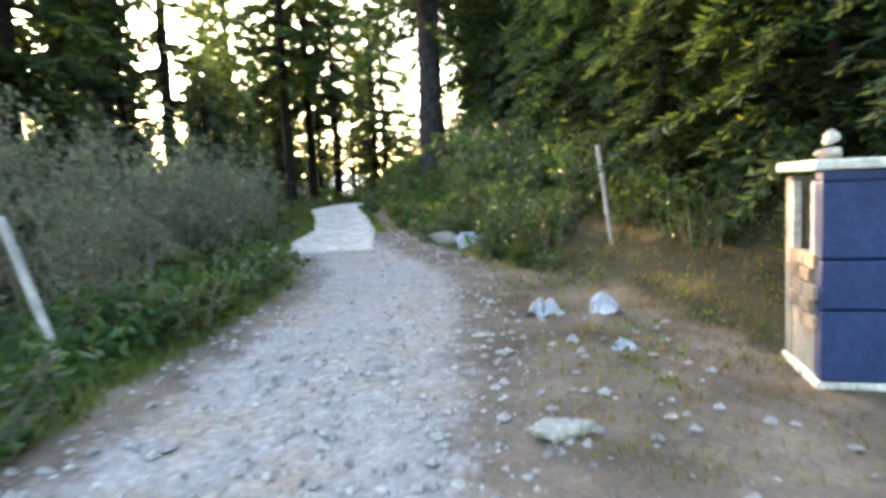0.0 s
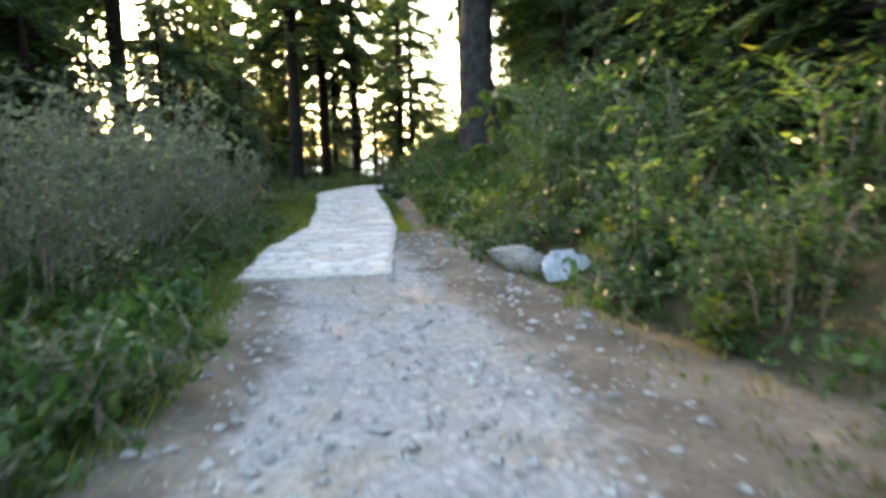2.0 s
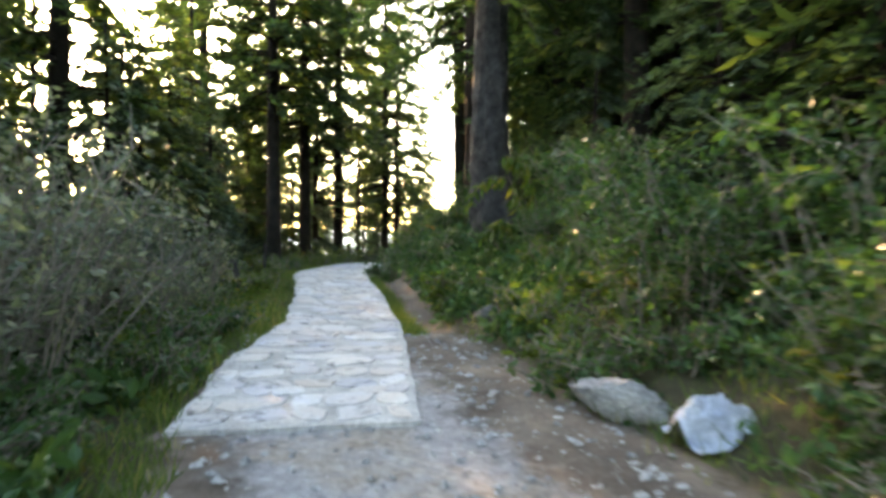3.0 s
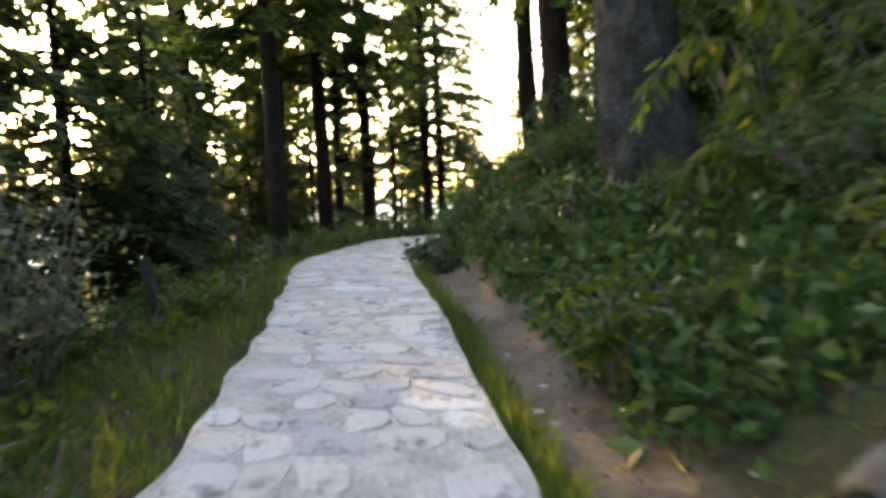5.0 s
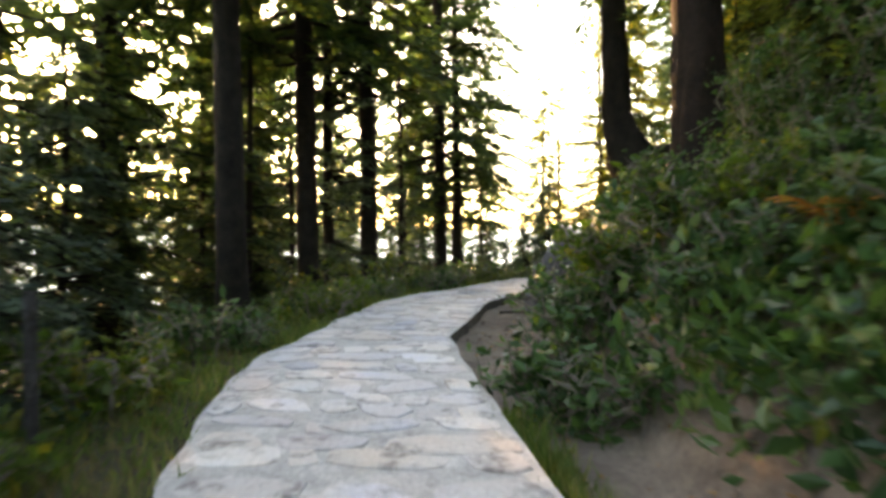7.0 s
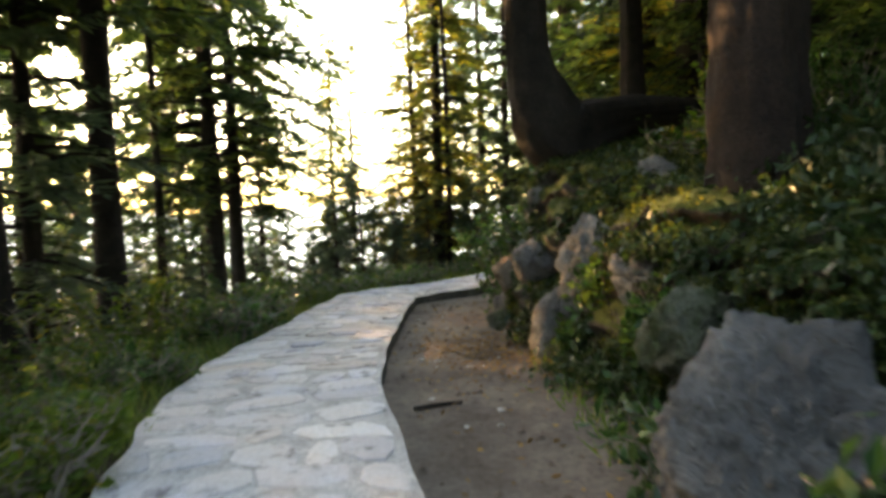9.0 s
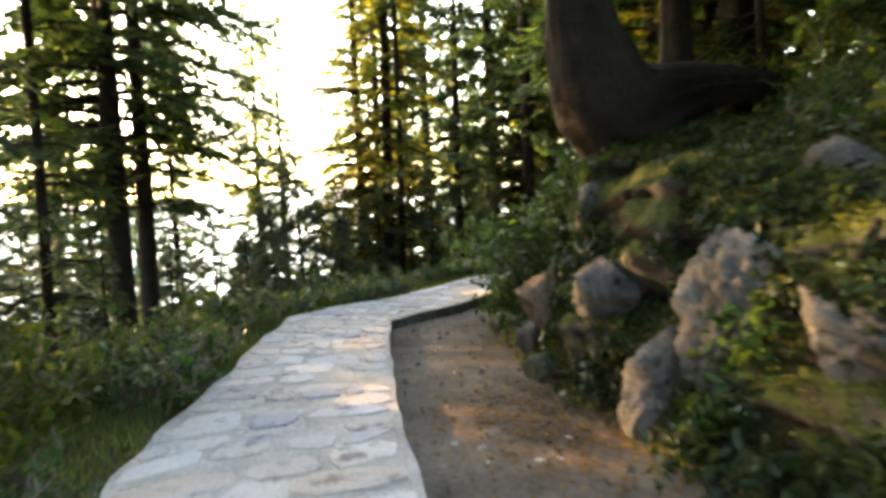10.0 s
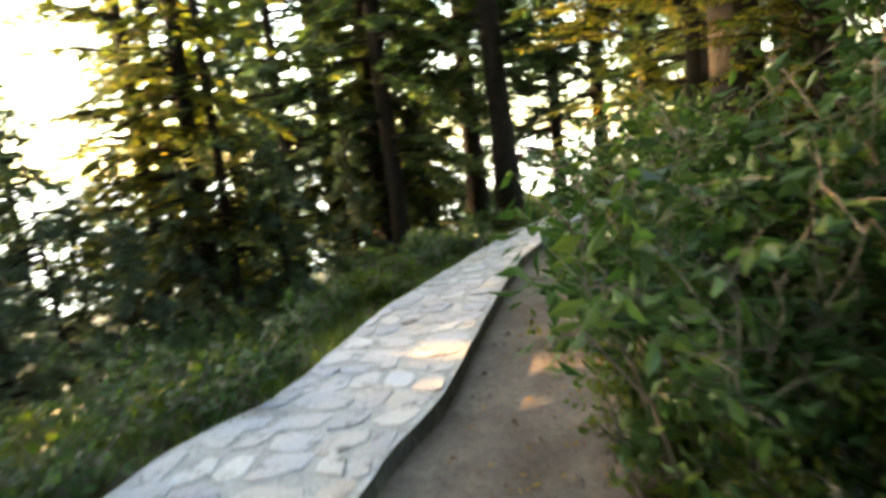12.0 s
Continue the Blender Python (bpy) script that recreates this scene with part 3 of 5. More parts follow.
def build_forest():
    rng = random.Random(11)
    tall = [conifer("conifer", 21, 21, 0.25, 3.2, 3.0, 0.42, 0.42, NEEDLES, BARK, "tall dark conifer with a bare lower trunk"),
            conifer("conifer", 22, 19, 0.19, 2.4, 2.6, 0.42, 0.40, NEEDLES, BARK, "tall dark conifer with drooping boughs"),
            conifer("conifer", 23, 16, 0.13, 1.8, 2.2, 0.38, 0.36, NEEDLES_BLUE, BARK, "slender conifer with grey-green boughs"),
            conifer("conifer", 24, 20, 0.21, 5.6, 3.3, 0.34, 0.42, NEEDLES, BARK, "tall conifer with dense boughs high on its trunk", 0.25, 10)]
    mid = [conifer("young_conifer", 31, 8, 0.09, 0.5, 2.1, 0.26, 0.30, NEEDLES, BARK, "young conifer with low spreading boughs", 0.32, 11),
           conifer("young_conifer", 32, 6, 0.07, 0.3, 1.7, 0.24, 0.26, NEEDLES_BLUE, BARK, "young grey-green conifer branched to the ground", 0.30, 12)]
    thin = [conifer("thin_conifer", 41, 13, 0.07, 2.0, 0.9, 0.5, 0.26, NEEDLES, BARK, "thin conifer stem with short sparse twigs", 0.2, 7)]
    # leafy and gold carry their sunlight in the leaf colour
    leafy = [conifer("leafy_tree", 51, 13, 0.14, 1.2, 2.6, 0.4, 0.24, LEAVES_YELLOW, BARK, "leafy tree with sunlight painted into its yellow-green foliage", 0.12, 11)]
    gold = [conifer("sunlit_conifer", 58, 13, 0.16, 0.9, 2.0, 0.3, 0.27, NEEDLES_GOLD, BARK, "broad conifer with the sun's gold painted into its green boughs", 0.3, 13)]
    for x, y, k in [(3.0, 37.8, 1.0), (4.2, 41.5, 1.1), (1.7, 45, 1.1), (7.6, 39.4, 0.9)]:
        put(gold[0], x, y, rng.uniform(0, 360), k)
    # the row along the left edge of the path, and the trees past the bend
    for k, (x, y, t, s) in enumerate([(-4.75, 27, 3, 1.0), (-4.45, 30, 3, 1.0), (-4.3, 31.5, 2, 0.9), (-3.6, 32, 3, 0.95), (-2.3, 37, 3, 1.0), (-1.85, 38, 3, 0.9),
                                      (-7.5, 29, 0, 1.0), (-10.4, 34.8, 0, 1.0), (-6.9, 35.2, 1, 0.9), (-9.4, 40, 0, 1.0),
                                      (4.15, 31, 1, 1.0), (5.4, 31, 0, 0.9), (5.3, 28.6, 1, 1.0), (7.2, 29.5, 0, 1.0), (3.4, 25.2, 1, 1.0), (8.55, 36.9, 0, 0.9), (6.9, 38.3, 1, 0.9),
                                      (5.9, 40, 2, 1.0), (6.1, 42.5, 1, 1.0), (7.5, 41, 0, 0.9), (10.5, 39.5, 0, 1.0), (12, 37, 1, 1.0), (9.5, 33.5, 0, 1.0),
                                      (-0.9, 43, 2, 0.9), (-0.5, 48, 2, 1.0), (-1.7, 53, 1, 0.9), (2.9, 23.0, 1, 1.0), (3.0, 27.2, 1, 1.0), (4.6, 25.4, 0, 1.0), (-6.45, 12.6, 0, 1.0), (-5.65, 17.5, 1, 0.9), (5.95, 12.6, 0, 1.0), (4.95, 16.5, 1, 1.0), (3.65, 19.5, 0, 1.0)]):
        put(tall[t], x, y, rng.uniform(0, 360), s)
    for x, y, t, s in [(-4.85, 18.6, 0, 0.6), (-5.75, 19.2, 1, 0.9), (-4.65, 21.2, 1, 0.75), (-6.05, 21.6, 0, 0.7), 
                       (-4.35, 16.4, 1, 0.7), (-5.25, 14.4, 1, 1.0), (-6.85, 16.6, 0, 0.9), (-6.25, 7.7, 0, 1.2), (-7.45, 10.7, 0, 1.4), (-9.5, 7, 0, 1.4),
                       (-2.5, 36.2, 1, 0.6), (-1.3, 39.2, 1, 0.8), (0.2, 37.6, 1, 0.55), (-3.9, 38.6, 1, 0.8), (-4.9, 32.9, 1, 0.55), (1.4, 36.4, 1, 0.45), (-6.6, 31.3, 1, 0.9)]:
        put(mid[t], x, y, rng.uniform(0, 360), s)
    for x, y, t, k in [(-3.2, 44, 1, 0.9), (-5.8, 46, 0, 0.9), (-2.6, 50, 2, 1.0), (-4.4, 54, 1, 1.0), (-7.5, 50, 3, 1.0), (-2.9, 60, 0, 1.0), (-6.2, 60, 1, 1.0), (-0.4, 58, 2, 1.0), (-8.8, 56, 0, 1.0), (-3.6, 40.5, 2, 0.8), (-5.2, 64, 0, 1.0)]:
        put(tall[t], x, y, rng.uniform(0, 360), k)
    for x, y, t, k in [(0.9, 37.4, 1, 0.8), (-0.4, 35.7, 1, 0.45), (2.1, 38.6, 1, 0.8), (3.4, 36.6, 1, 0.5), (0.3, 39.5, 0, 0.6)]:
        put(mid[t], x, y, rng.uniform(0, 360), k)
    # dark growth that closes the view ahead, beside the bin and behind the rocky bank
    for x, y, t, k in [(3.85, 8.5, 0, 0.55), (4.45, 9.5, 0, 0.8), (4.65, 6.6, 0, 0.7), (5.35, 7.7, 0, 1.1), (3.95, 10.7, 0, 0.8), (4.95, 11.5, 0, 1.2), (3.65, 12.7, 0, 0.7), (4.25, 13.8, 0, 1.0),
                       (3.3, 24.2, 0, 0.8), (3.7, 26.3, 0, 0.9), (4.3, 28.0, 0, 0.9), (3.25, 21.8, 0, 0.7), (4.9, 23.4, 0, 1.2), (2.5, 25.6, 0, 0.5), (2.7, 23.2, 0, 0.5), (5.3, 26.4, 0, 1.3), (3.4, 29.0, 0, 0.6),
                       (0.2, 36.6, 1, 0.6), (1.3, 37.7, 0, 0.5), (2.4, 37.0, 1, 0.55), (-0.9, 36.0, 1, 0.5), (3.3, 39.5, 0, 0.7), (12.5, 43.0, 0, 1.6), (14.0, 44.5, 0, 1.7), (15.8, 42.5, 0, 1.6), (10.8, 43.5, 0, 1.6)]:
        put(mid[t], x, y, rng.uniform(0, 360), k)
    # tall trees added towards the sun to keep its light off the bank
    for x, y, k in [(-8.8, 42.5, 0.9), (-7.4, 43.5, 0.9), (-12.0, 42.0, 1.0), (-9.9, 40.4, 0.9), (-13.2, 47.5, 1.0), (-11.8, 50.5, 1.05)]:
        put(tall[3], x, y, rng.uniform(0, 360), k)
    extra = 0
    while extra < 30:
        x, y = rng.uniform(-28, -9), rng.uniform(3, 36)
        a = math.degrees(math.atan2(x + 0.6, y - 7.5))
        if -31.0 < a < -22.0 and y > 12:
            continue
        put(rng.choice(tall), x, y, rng.uniform(0, 360), rng.uniform(0.75, 1.0))
        extra += 1
    # young growth on the left; the last two are added to shade the path
    for x, y, t, s in [(-6.6, 23.4, 0, 0.5), (-7.4, 25.5, 0, 0.65), (-5.7, 24.8, 1, 0.75), (-8.6, 27.2, 0, 0.75), (-7.0, 27.8, 0, 0.85), (-5.3, 22.9, 1, 0.7), (-8.0, 22.6, 0, 0.55), (-5.6, 29.6, 0, 0.85), (-6.6, 30.6, 0, 1.0)]:
        put(mid[t], x, y, rng.uniform(0, 360), s)
    for x, y, s in [(-6.3, 24.5, 1.0), (-7.75, 20.3, 1.0), (-3.15, 34, 1.0), (-3.9, 35.5, 0.9), (-5.6, 33.5, 1.0), (-5.2, 29.2, 0.9), (3.0, 37.2, 1.0)]:
        put(thin[0], x, y, rng.uniform(0, 360), s)
    for x, y, t, s in [(-4.95, 20, 0, 0.75), (-5.8, 22.5, 1, 0.9), (-4.65, 17.6, 1, 0.75), (-5.95, 15.2, 0, 0.8), (-6.05, 9.6, 0, 0.9), (-8.15, 18, 0, 1.1), (-8.65, 13, 0, 1.1), (-9.6, 22.0, 0, 1.0),
                       (4.65, 7.7, 0, 0.85), (5.55, 9.7, 0, 1.0), (5.15, 5.5, 1, 0.8), (6.55, 6.6, 0, 1.0), (4.15, 12.3, 1, 0.7), (3.35, 15.2, 1, 0.8), (2.65, 18.2, 1, 0.6),
                       (0.77, 40, 1, 0.85), (-0.4, 37.4, 1, 0.5), (1.9, 37.8, 1, 0.55), (3.4, 38.5, 1, 0.6), (5.2, 37.4, 1, 0.5), (8.0, 38.6, 1, 0.6)]:
        put(mid[t], x, y, rng.uniform(0, 360), s)
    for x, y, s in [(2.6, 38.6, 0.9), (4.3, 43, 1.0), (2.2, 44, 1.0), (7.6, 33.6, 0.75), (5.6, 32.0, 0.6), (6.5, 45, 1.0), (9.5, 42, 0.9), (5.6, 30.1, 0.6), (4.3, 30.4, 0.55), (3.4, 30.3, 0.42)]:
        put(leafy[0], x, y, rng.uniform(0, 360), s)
    # the wood around: denser behind and to the sides, open towards the bright gap over the valley
    def open_lane(x, y):
        a = math.degrees(math.atan2(x + 0.6, y - 7.5))
        b = math.degrees(math.atan2(x - 0.25, y - 28.35))
        c = math.degrees(math.atan2(x + 1.4, y - 15.7))
        return (-31.0 < a < -22.0 and y > 14) or (-33.5 < b < -28.5 and y > 29) or (-35 < c < -31 and y > 22)

    made = 0
    while made < 95:
        x, y = rng.uniform(-34, 34), rng.uniform(-10, 74)
        az = math.degrees(math.atan2(x + 2.2, y - 20))
        if (-7.5 < x < 9.5 and y < 44 and y > -3) or (5.0 < az < 13.5 and y > 20) or math.hypot(x, y) < 7 or open_lane(x, y):
            continue
        if -50 < az < 4 and y > 33 and rng.random() < 0.7:
            continue
        put(rng.choice(tall[:3] + mid[:1]), x, y, rng.uniform(0, 360), rng.uniform(0.75, 1.1))
        made += 1
    # dense young growth that closes the sides of the road
    for _ in range(46):
        if rng.random() < 0.62:
            x, y = rng.uniform(-19, -7.5), rng.uniform(5, 26)
        else:
            x, y = rng.uniform(5.5, 15), rng.uniform(3, 30)
        if open_lane(x, y):
            continue
        put(rng.choice(mid), x, y, rng.uniform(0, 360), rng.uniform(1.1, 1.9))
    # trees added up the right side and behind to block skylight
    for x, y, t, k in [(6.4, 11, 3, 1), (7.6, 14, 0, 1), (5.6, 18.6, 3, 1), (6.6, 21, 0, 1), (5.4, 22.6, 3, 0.9), (7.8, 24.4, 3, 1), (6.2, 26.8, 3, 0.95), (8.6, 28, 3, 1), (9.6, 17, 3, 1), (9.2, 21.5, 0, 1), (6.8, 8.4, 3, 1), (8.6, 5.2, 3, 1),
                       (11, 25, 3, 1), (11.5, 12, 3, 1), (7.4, 2, 3, 1), (5.6, -2.4, 3, 1)]:
        put(tall[t], x, y, rng.uniform(0, 360), k)
    # unseen trees added to close off the light behind the start
    for x, y, k in [(-0.2, -4.5, 1), (-4, -5, 1), (4, -5, 1)]:
        put(tall[0], x, y, rng.uniform(0, 360), k)
    for o in tall + mid + thin + leafy + gold:
        drop_original(o)


def big_trunk(name, path, radii, bark, label, seed, boughs=5.0):
    """An old tree: a bent trunk, and boughs of needles from a height on."""
    pts, rad = [], []
    for i in range(len(path) - 1):
        p0, p1, p2, p3 = (Vector(path[min(max(i + k, 0), len(path) - 1)]) for k in (-1, 0, 1, 2))
        steps = max(3, int((p2 - p1).length / 0.16)) if i < len(path) - 3 else 4
        for q in range(steps):
            t = q / steps
            pts.append(0.5 * (2 * p1 + (p2 - p0) * t + (2 * p0 - 5 * p1 + 4 * p2 - p3) * t * t + (3 * p1 - p0 - 3 * p2 + p3) * t ** 3))
            rad.append(radii[i] * (1 - t) + radii[i + 1] * t)
    vs, fs = tube(pts, rad, 32)
    for i, v in enumerate(vs):
        c = pts[min(i // 32, len(pts) - 1)]
        d = Vector(v) - c
        w = 2 * math.pi * (i % 32) / 32
        ridge = abs(noise.noise(Vector((math.cos(w) * 3.2 + seed, math.sin(w) * 3.2, c.z * 0.9)))) + 0.5 * abs(noise.noise(Vector((math.cos(w) * 8, math.sin(w) * 8 + seed, c.z * 2.5))))
        vs[i] = c + d * (1.12 - 0.44 * ridge + 0.12 * noise.noise(Vector((math.cos(w) + seed, math.sin(w), c.z * 0.7))))
    x, y, z = path[0]
    root = empty(name, pose(x, y, z), label, "tree")
    child(mesh_object("trunk", [(v[0] - x, v[1] - y, v[2] - z) for v in vs], fs, bark, True), root)
    other = conifer("boughs", seed + 90, 14, 0.1, boughs, 3.2, 0.42, 0.38, NEEDLES, bark, "boughs", 0.35, 9)
    for o in list(other.children):
        if o.name.startswith("trunk"):
            bpy.data.objects.remove(o, do_unlink=True)
        else:
            o.parent = root
            o.location = (path[-2][0] - x, path[-2][1] - y, 0)
    bpy.data.objects.remove(other, do_unlink=True)
    return root


def build_bank_trees():
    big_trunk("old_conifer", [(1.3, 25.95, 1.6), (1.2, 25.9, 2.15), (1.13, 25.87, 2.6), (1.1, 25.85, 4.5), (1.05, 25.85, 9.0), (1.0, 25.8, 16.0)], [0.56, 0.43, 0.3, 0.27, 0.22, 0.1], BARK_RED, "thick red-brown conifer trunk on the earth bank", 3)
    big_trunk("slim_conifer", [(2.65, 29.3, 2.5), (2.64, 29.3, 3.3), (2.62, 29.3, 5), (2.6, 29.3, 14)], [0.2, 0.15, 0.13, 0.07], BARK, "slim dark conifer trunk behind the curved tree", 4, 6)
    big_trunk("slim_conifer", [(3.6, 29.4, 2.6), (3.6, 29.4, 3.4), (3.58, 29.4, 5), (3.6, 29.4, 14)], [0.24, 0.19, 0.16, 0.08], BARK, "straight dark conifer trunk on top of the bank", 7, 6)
    big_trunk("leaning_tree", [(1.8, 19.35, 1.15), (1.5, 19.25, 1.45), (1.2, 19.15, 1.85), (1.07, 19.15, 2.3), (1.03, 19.15, 3.0), (1.01, 19.2, 4.5), (1.05, 19.3, 8), (1.05, 19.4, 14)], [0.16, 0.3, 0.4, 0.41, 0.36, 0.31, 0.25, 0.1], BARK_GREY, "gnarled grey trunk bulging out over the bank", 5)
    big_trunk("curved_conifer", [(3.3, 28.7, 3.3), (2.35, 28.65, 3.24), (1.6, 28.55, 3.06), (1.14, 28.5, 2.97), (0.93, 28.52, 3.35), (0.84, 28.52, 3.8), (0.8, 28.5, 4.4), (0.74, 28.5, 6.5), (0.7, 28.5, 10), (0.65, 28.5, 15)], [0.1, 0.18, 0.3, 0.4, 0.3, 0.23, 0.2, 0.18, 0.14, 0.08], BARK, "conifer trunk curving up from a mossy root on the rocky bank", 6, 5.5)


# ---- rocks and stones ----
def rock(name, seed, size, mat, label, category="rock", detail=3, rough=0.28):
    bm = bmesh.new()
    bmesh.ops.create_icosphere(bm, subdivisions=detail, radius=1)
    rng = random.Random(seed)
    off = Vector((rng.uniform(-50, 50), rng.uniform(-50, 50), rng.uniform(-50, 50)))
    planes = [(rand_dir(rng), rng.uniform(0.44, 0.74)) for _ in range(15)]
    bed = (rand_dir(rng) + Vector((0, 0, 1.2))).normalized()
    for v in bm.verts:
        d = v.co.normalized()
        r = 1 + rough * 1.3 * noise.fractal(d * 1.5 + off, 0.8, 2.2, 5)
        for p, lim in planes:
            c = d.dot(p) * r
            if c > lim:
                r *= (lim + 0.03 * (c - lim)) / c
        crag = (1 - abs(noise.noise(d * 2.6 + off)) * 2) * 0.5 + (1 - abs(noise.noise(d * 6 - off)) * 2) * 0.22
        layer = d.dot(bed) * 4.5 + 0.8 * noise.noise(d * 2 + off)
        v.co = d * (r + rough * 0.3 * crag - rough * 0.16 * (layer % 1.0) ** 2 * (0.5 + noise.noise(d * 3 - off)) + rough * 0.2 * (1 - 3 * abs(noise.noise(d * 11 + off))) + rough * 0.1 * noise.noise(d * 24 + off))
    bmesh.ops.scale(bm, vec=size, verts=bm.verts)
    me = bpy.data.meshes.new(name)
    bm.to_mesh(me)
    bm.free()
    if detail > 2:
        me.shade_smooth()
    me.materials.append(mat)
    return tagged(new(name, me), label, category)


def build_rocks():
    for k, (x, y, z, sx, sy, sz, turn, m, label) in enumerate([
            (-0.7, 24.0, 1.36, 0.36, 0.42, 0.5, 20, ROCK_DARK, "large dark grey boulder beside the earth track"),
            (0.62, 26.95, 1.72, 0.4, 0.46, 0.6, 120, ROCK, "cracked grey rock face in the bank"),
            (0.42, 27.3, 1.3, 0.24, 0.26, 0.3, 40, ROCK, "grey angular rock low in the bank"),
            (0.6, 27.95, 1.68, 0.26, 0.27, 0.36, 60, ROCK, "rugged grey rock with a pale edge in the bank"),
            (0.58, 26.2, 1.66, 0.3, 0.34, 0.4, 200, ROCK, "grey rock block half buried in the bank"),
            (0.84, 28.93, 1.5, 0.27, 0.28, 0.36, 80, ROCK_BROWN, "pale brown angular rock beside the bush"),
            (0.72, 29.12, 1.18, 0.16, 0.17, 0.16, 140, ROCK, "pale broken stone at the bank's foot"),
            (0.92, 26.6, 2.42, 0.22, 0.24, 0.2, 260, ROCK, "grey rock near the old trunk"),
            (0.82, 28.4, 2.3, 0.16, 0.18, 0.24, 10, ROCK, "grey stone high in the mossy bank"),
            (0.1, 25.3, 1.5, 0.28, 0.32, 0.34, 95, ROCK_MOSSY, "dark rock in the shaded bank"),
            (0.42, 28.5, 1.12, 0.13, 0.16, 0.12, 0, ROCK_MOSSY, "small mossy stone at the bank's foot"),
            (0.85, 21.9, 2.15, 0.2, 0.2, 0.25, 0, ROCK, "grey stone poking out of the grassy bank"),
            (1.7, 20.2, 1.55, 0.26, 0.25, 0.2, 50, ROCK, "grey stone among the plants on the bank"),
            (0.7, 14.9, 0.85, 0.16, 0.15, 0.12, 0, ROCK, "small grey rock beside the earth track"),
            (0.97, 15.3, 0.95, 0.12, 0.14, 0.1, 70, ROCK, "small grey rock in the dry grass"),
            (1.23, 11.55, 0.66, 0.32, 0.2, 0.16, -20, GRAVEL, "low grey rock at the road's edge"),
            (1.67, 3.58, 0.38, 0.24, 0.075, 0.06, 12, ROCK_PALE, "long whitish stone lying on the gravel"),
            (3.37, 3.45, 0.325, 0.09, 0.06, 0.02, 0, BIN_DARK, "flat dark scrap lying in front of the bin"),
            (-2.31, 16.75, 0.74, 0.07, 0.06, 0.05, 0, ROCK, "small dark stone in the verge grass")]):
        ob = rock("rock", 100 + k, (sx, sy, sz), m, label, detail=5 if sx > 0.2 else 3, rough=0.3 if m is ROCK_PALE else 0.34)
        ob.matrix_world = pose(x, y, z, 0, 0, turn)
    rng = random.Random(77)
    base = [rock("stone", 200 + k, (0.05, 0.04, 0.024), ROCK_PALE, "loose pale stone lying on the gravel", "stone", 1) for k in range(6)]
    spots = [(1.4, 5.56, 1.9), (1.52, 5.03, 1.5), (1.25, 5.7, 1.1), (0.85, 6.1, 1.2), (0.95, 6.05, 0.9), (-0.55, 6.3, 1.1), (-0.15, 5.95, 1.2), (-0.25, 5.9, 0.9), (1.9, 5.2, 1.2), (2.3, 5.05, 0.9), (2.5, 4.85, 1.1)]
    for _ in range(150):
        y = rng.uniform(2.2, 14.5)
        x = rng.uniform(-0.55, 1.5) - (0.0 if y < 9 else (y - 9) * 0.2)
        spots.append((x, y, 0.25 + 0.9 * rng.random() ** 2))
    for _ in range(40):
        y = rng.uniform(14.8, 31)
        spots.append((float(np.interp(y, [p[1] for p in RIGHT], [p[0] for p in RIGHT])) + rng.uniform(0.15, 1.0), y, rng.uniform(0.4, 1.1)))
    for x, y, s in spots:
        o = put(rng.choice(base), x, y, rng.uniform(0, 360), s)
        tagged(o, group="stones on the path")
    for o in base:
        drop_original(o)
    pebbles = Soup()
    for _ in range(4600):
        y = 1.5 + 13.5 * rng.random() ** 1.3
        x = rng.uniform(-0.75, 1.75) - (0.0 if y < 9 else (y - 9) * 0.22)
        if y < 6.5 and rng.random() < 0.2:
            x += 1.2
        r = 0.006 + 0.034 * rng.random() ** 3
        c = Vector((x, y, h(x, y) + r * 0.3)) if r > 0.012 else Vector((x, y, float(level(y)) + 0.004))
        ring = [c + Vector((math.cos(w) * r * rng.uniform(0.7, 1.3), math.sin(w) * r * rng.uniform(0.7, 1.3), rng.uniform(-0.2, 0.2) * r)) for w in (0.2, 1.3, 2.6, 3.7, 5.0)]
        pebbles.add(ring + [c + Vector((rng.uniform(-0.3, 0.3) * r, rng.uniform(-0.3, 0.3) * r, r * rng.uniform(0.5, 0.9)))], [(k, (k + 1) % 5, 5) for k in range(5)])
    tagged(pebbles.object("gravel", GRAVEL), "loose grey gravel strewn over the road", "gravel", kind="stuff")


# ---- the steep rocky bank under the trees ----
BANK_Y = [22.4, 23.2, 24.2, 25.0, 26.0, 27.4, 28.4, 29.0, 29.5, 30.1]
BANK_X = [0.3, 0.15, 0.0, 0.1, 0.33, 0.5, 0.58, 0.85, 1.25, 1.7]       # its foot
BANK_Z = [1.5, 1.75, 1.95, 2.1, 2.3, 2.55, 2.68, 2.4, 2.1, 1.6]        # its brow


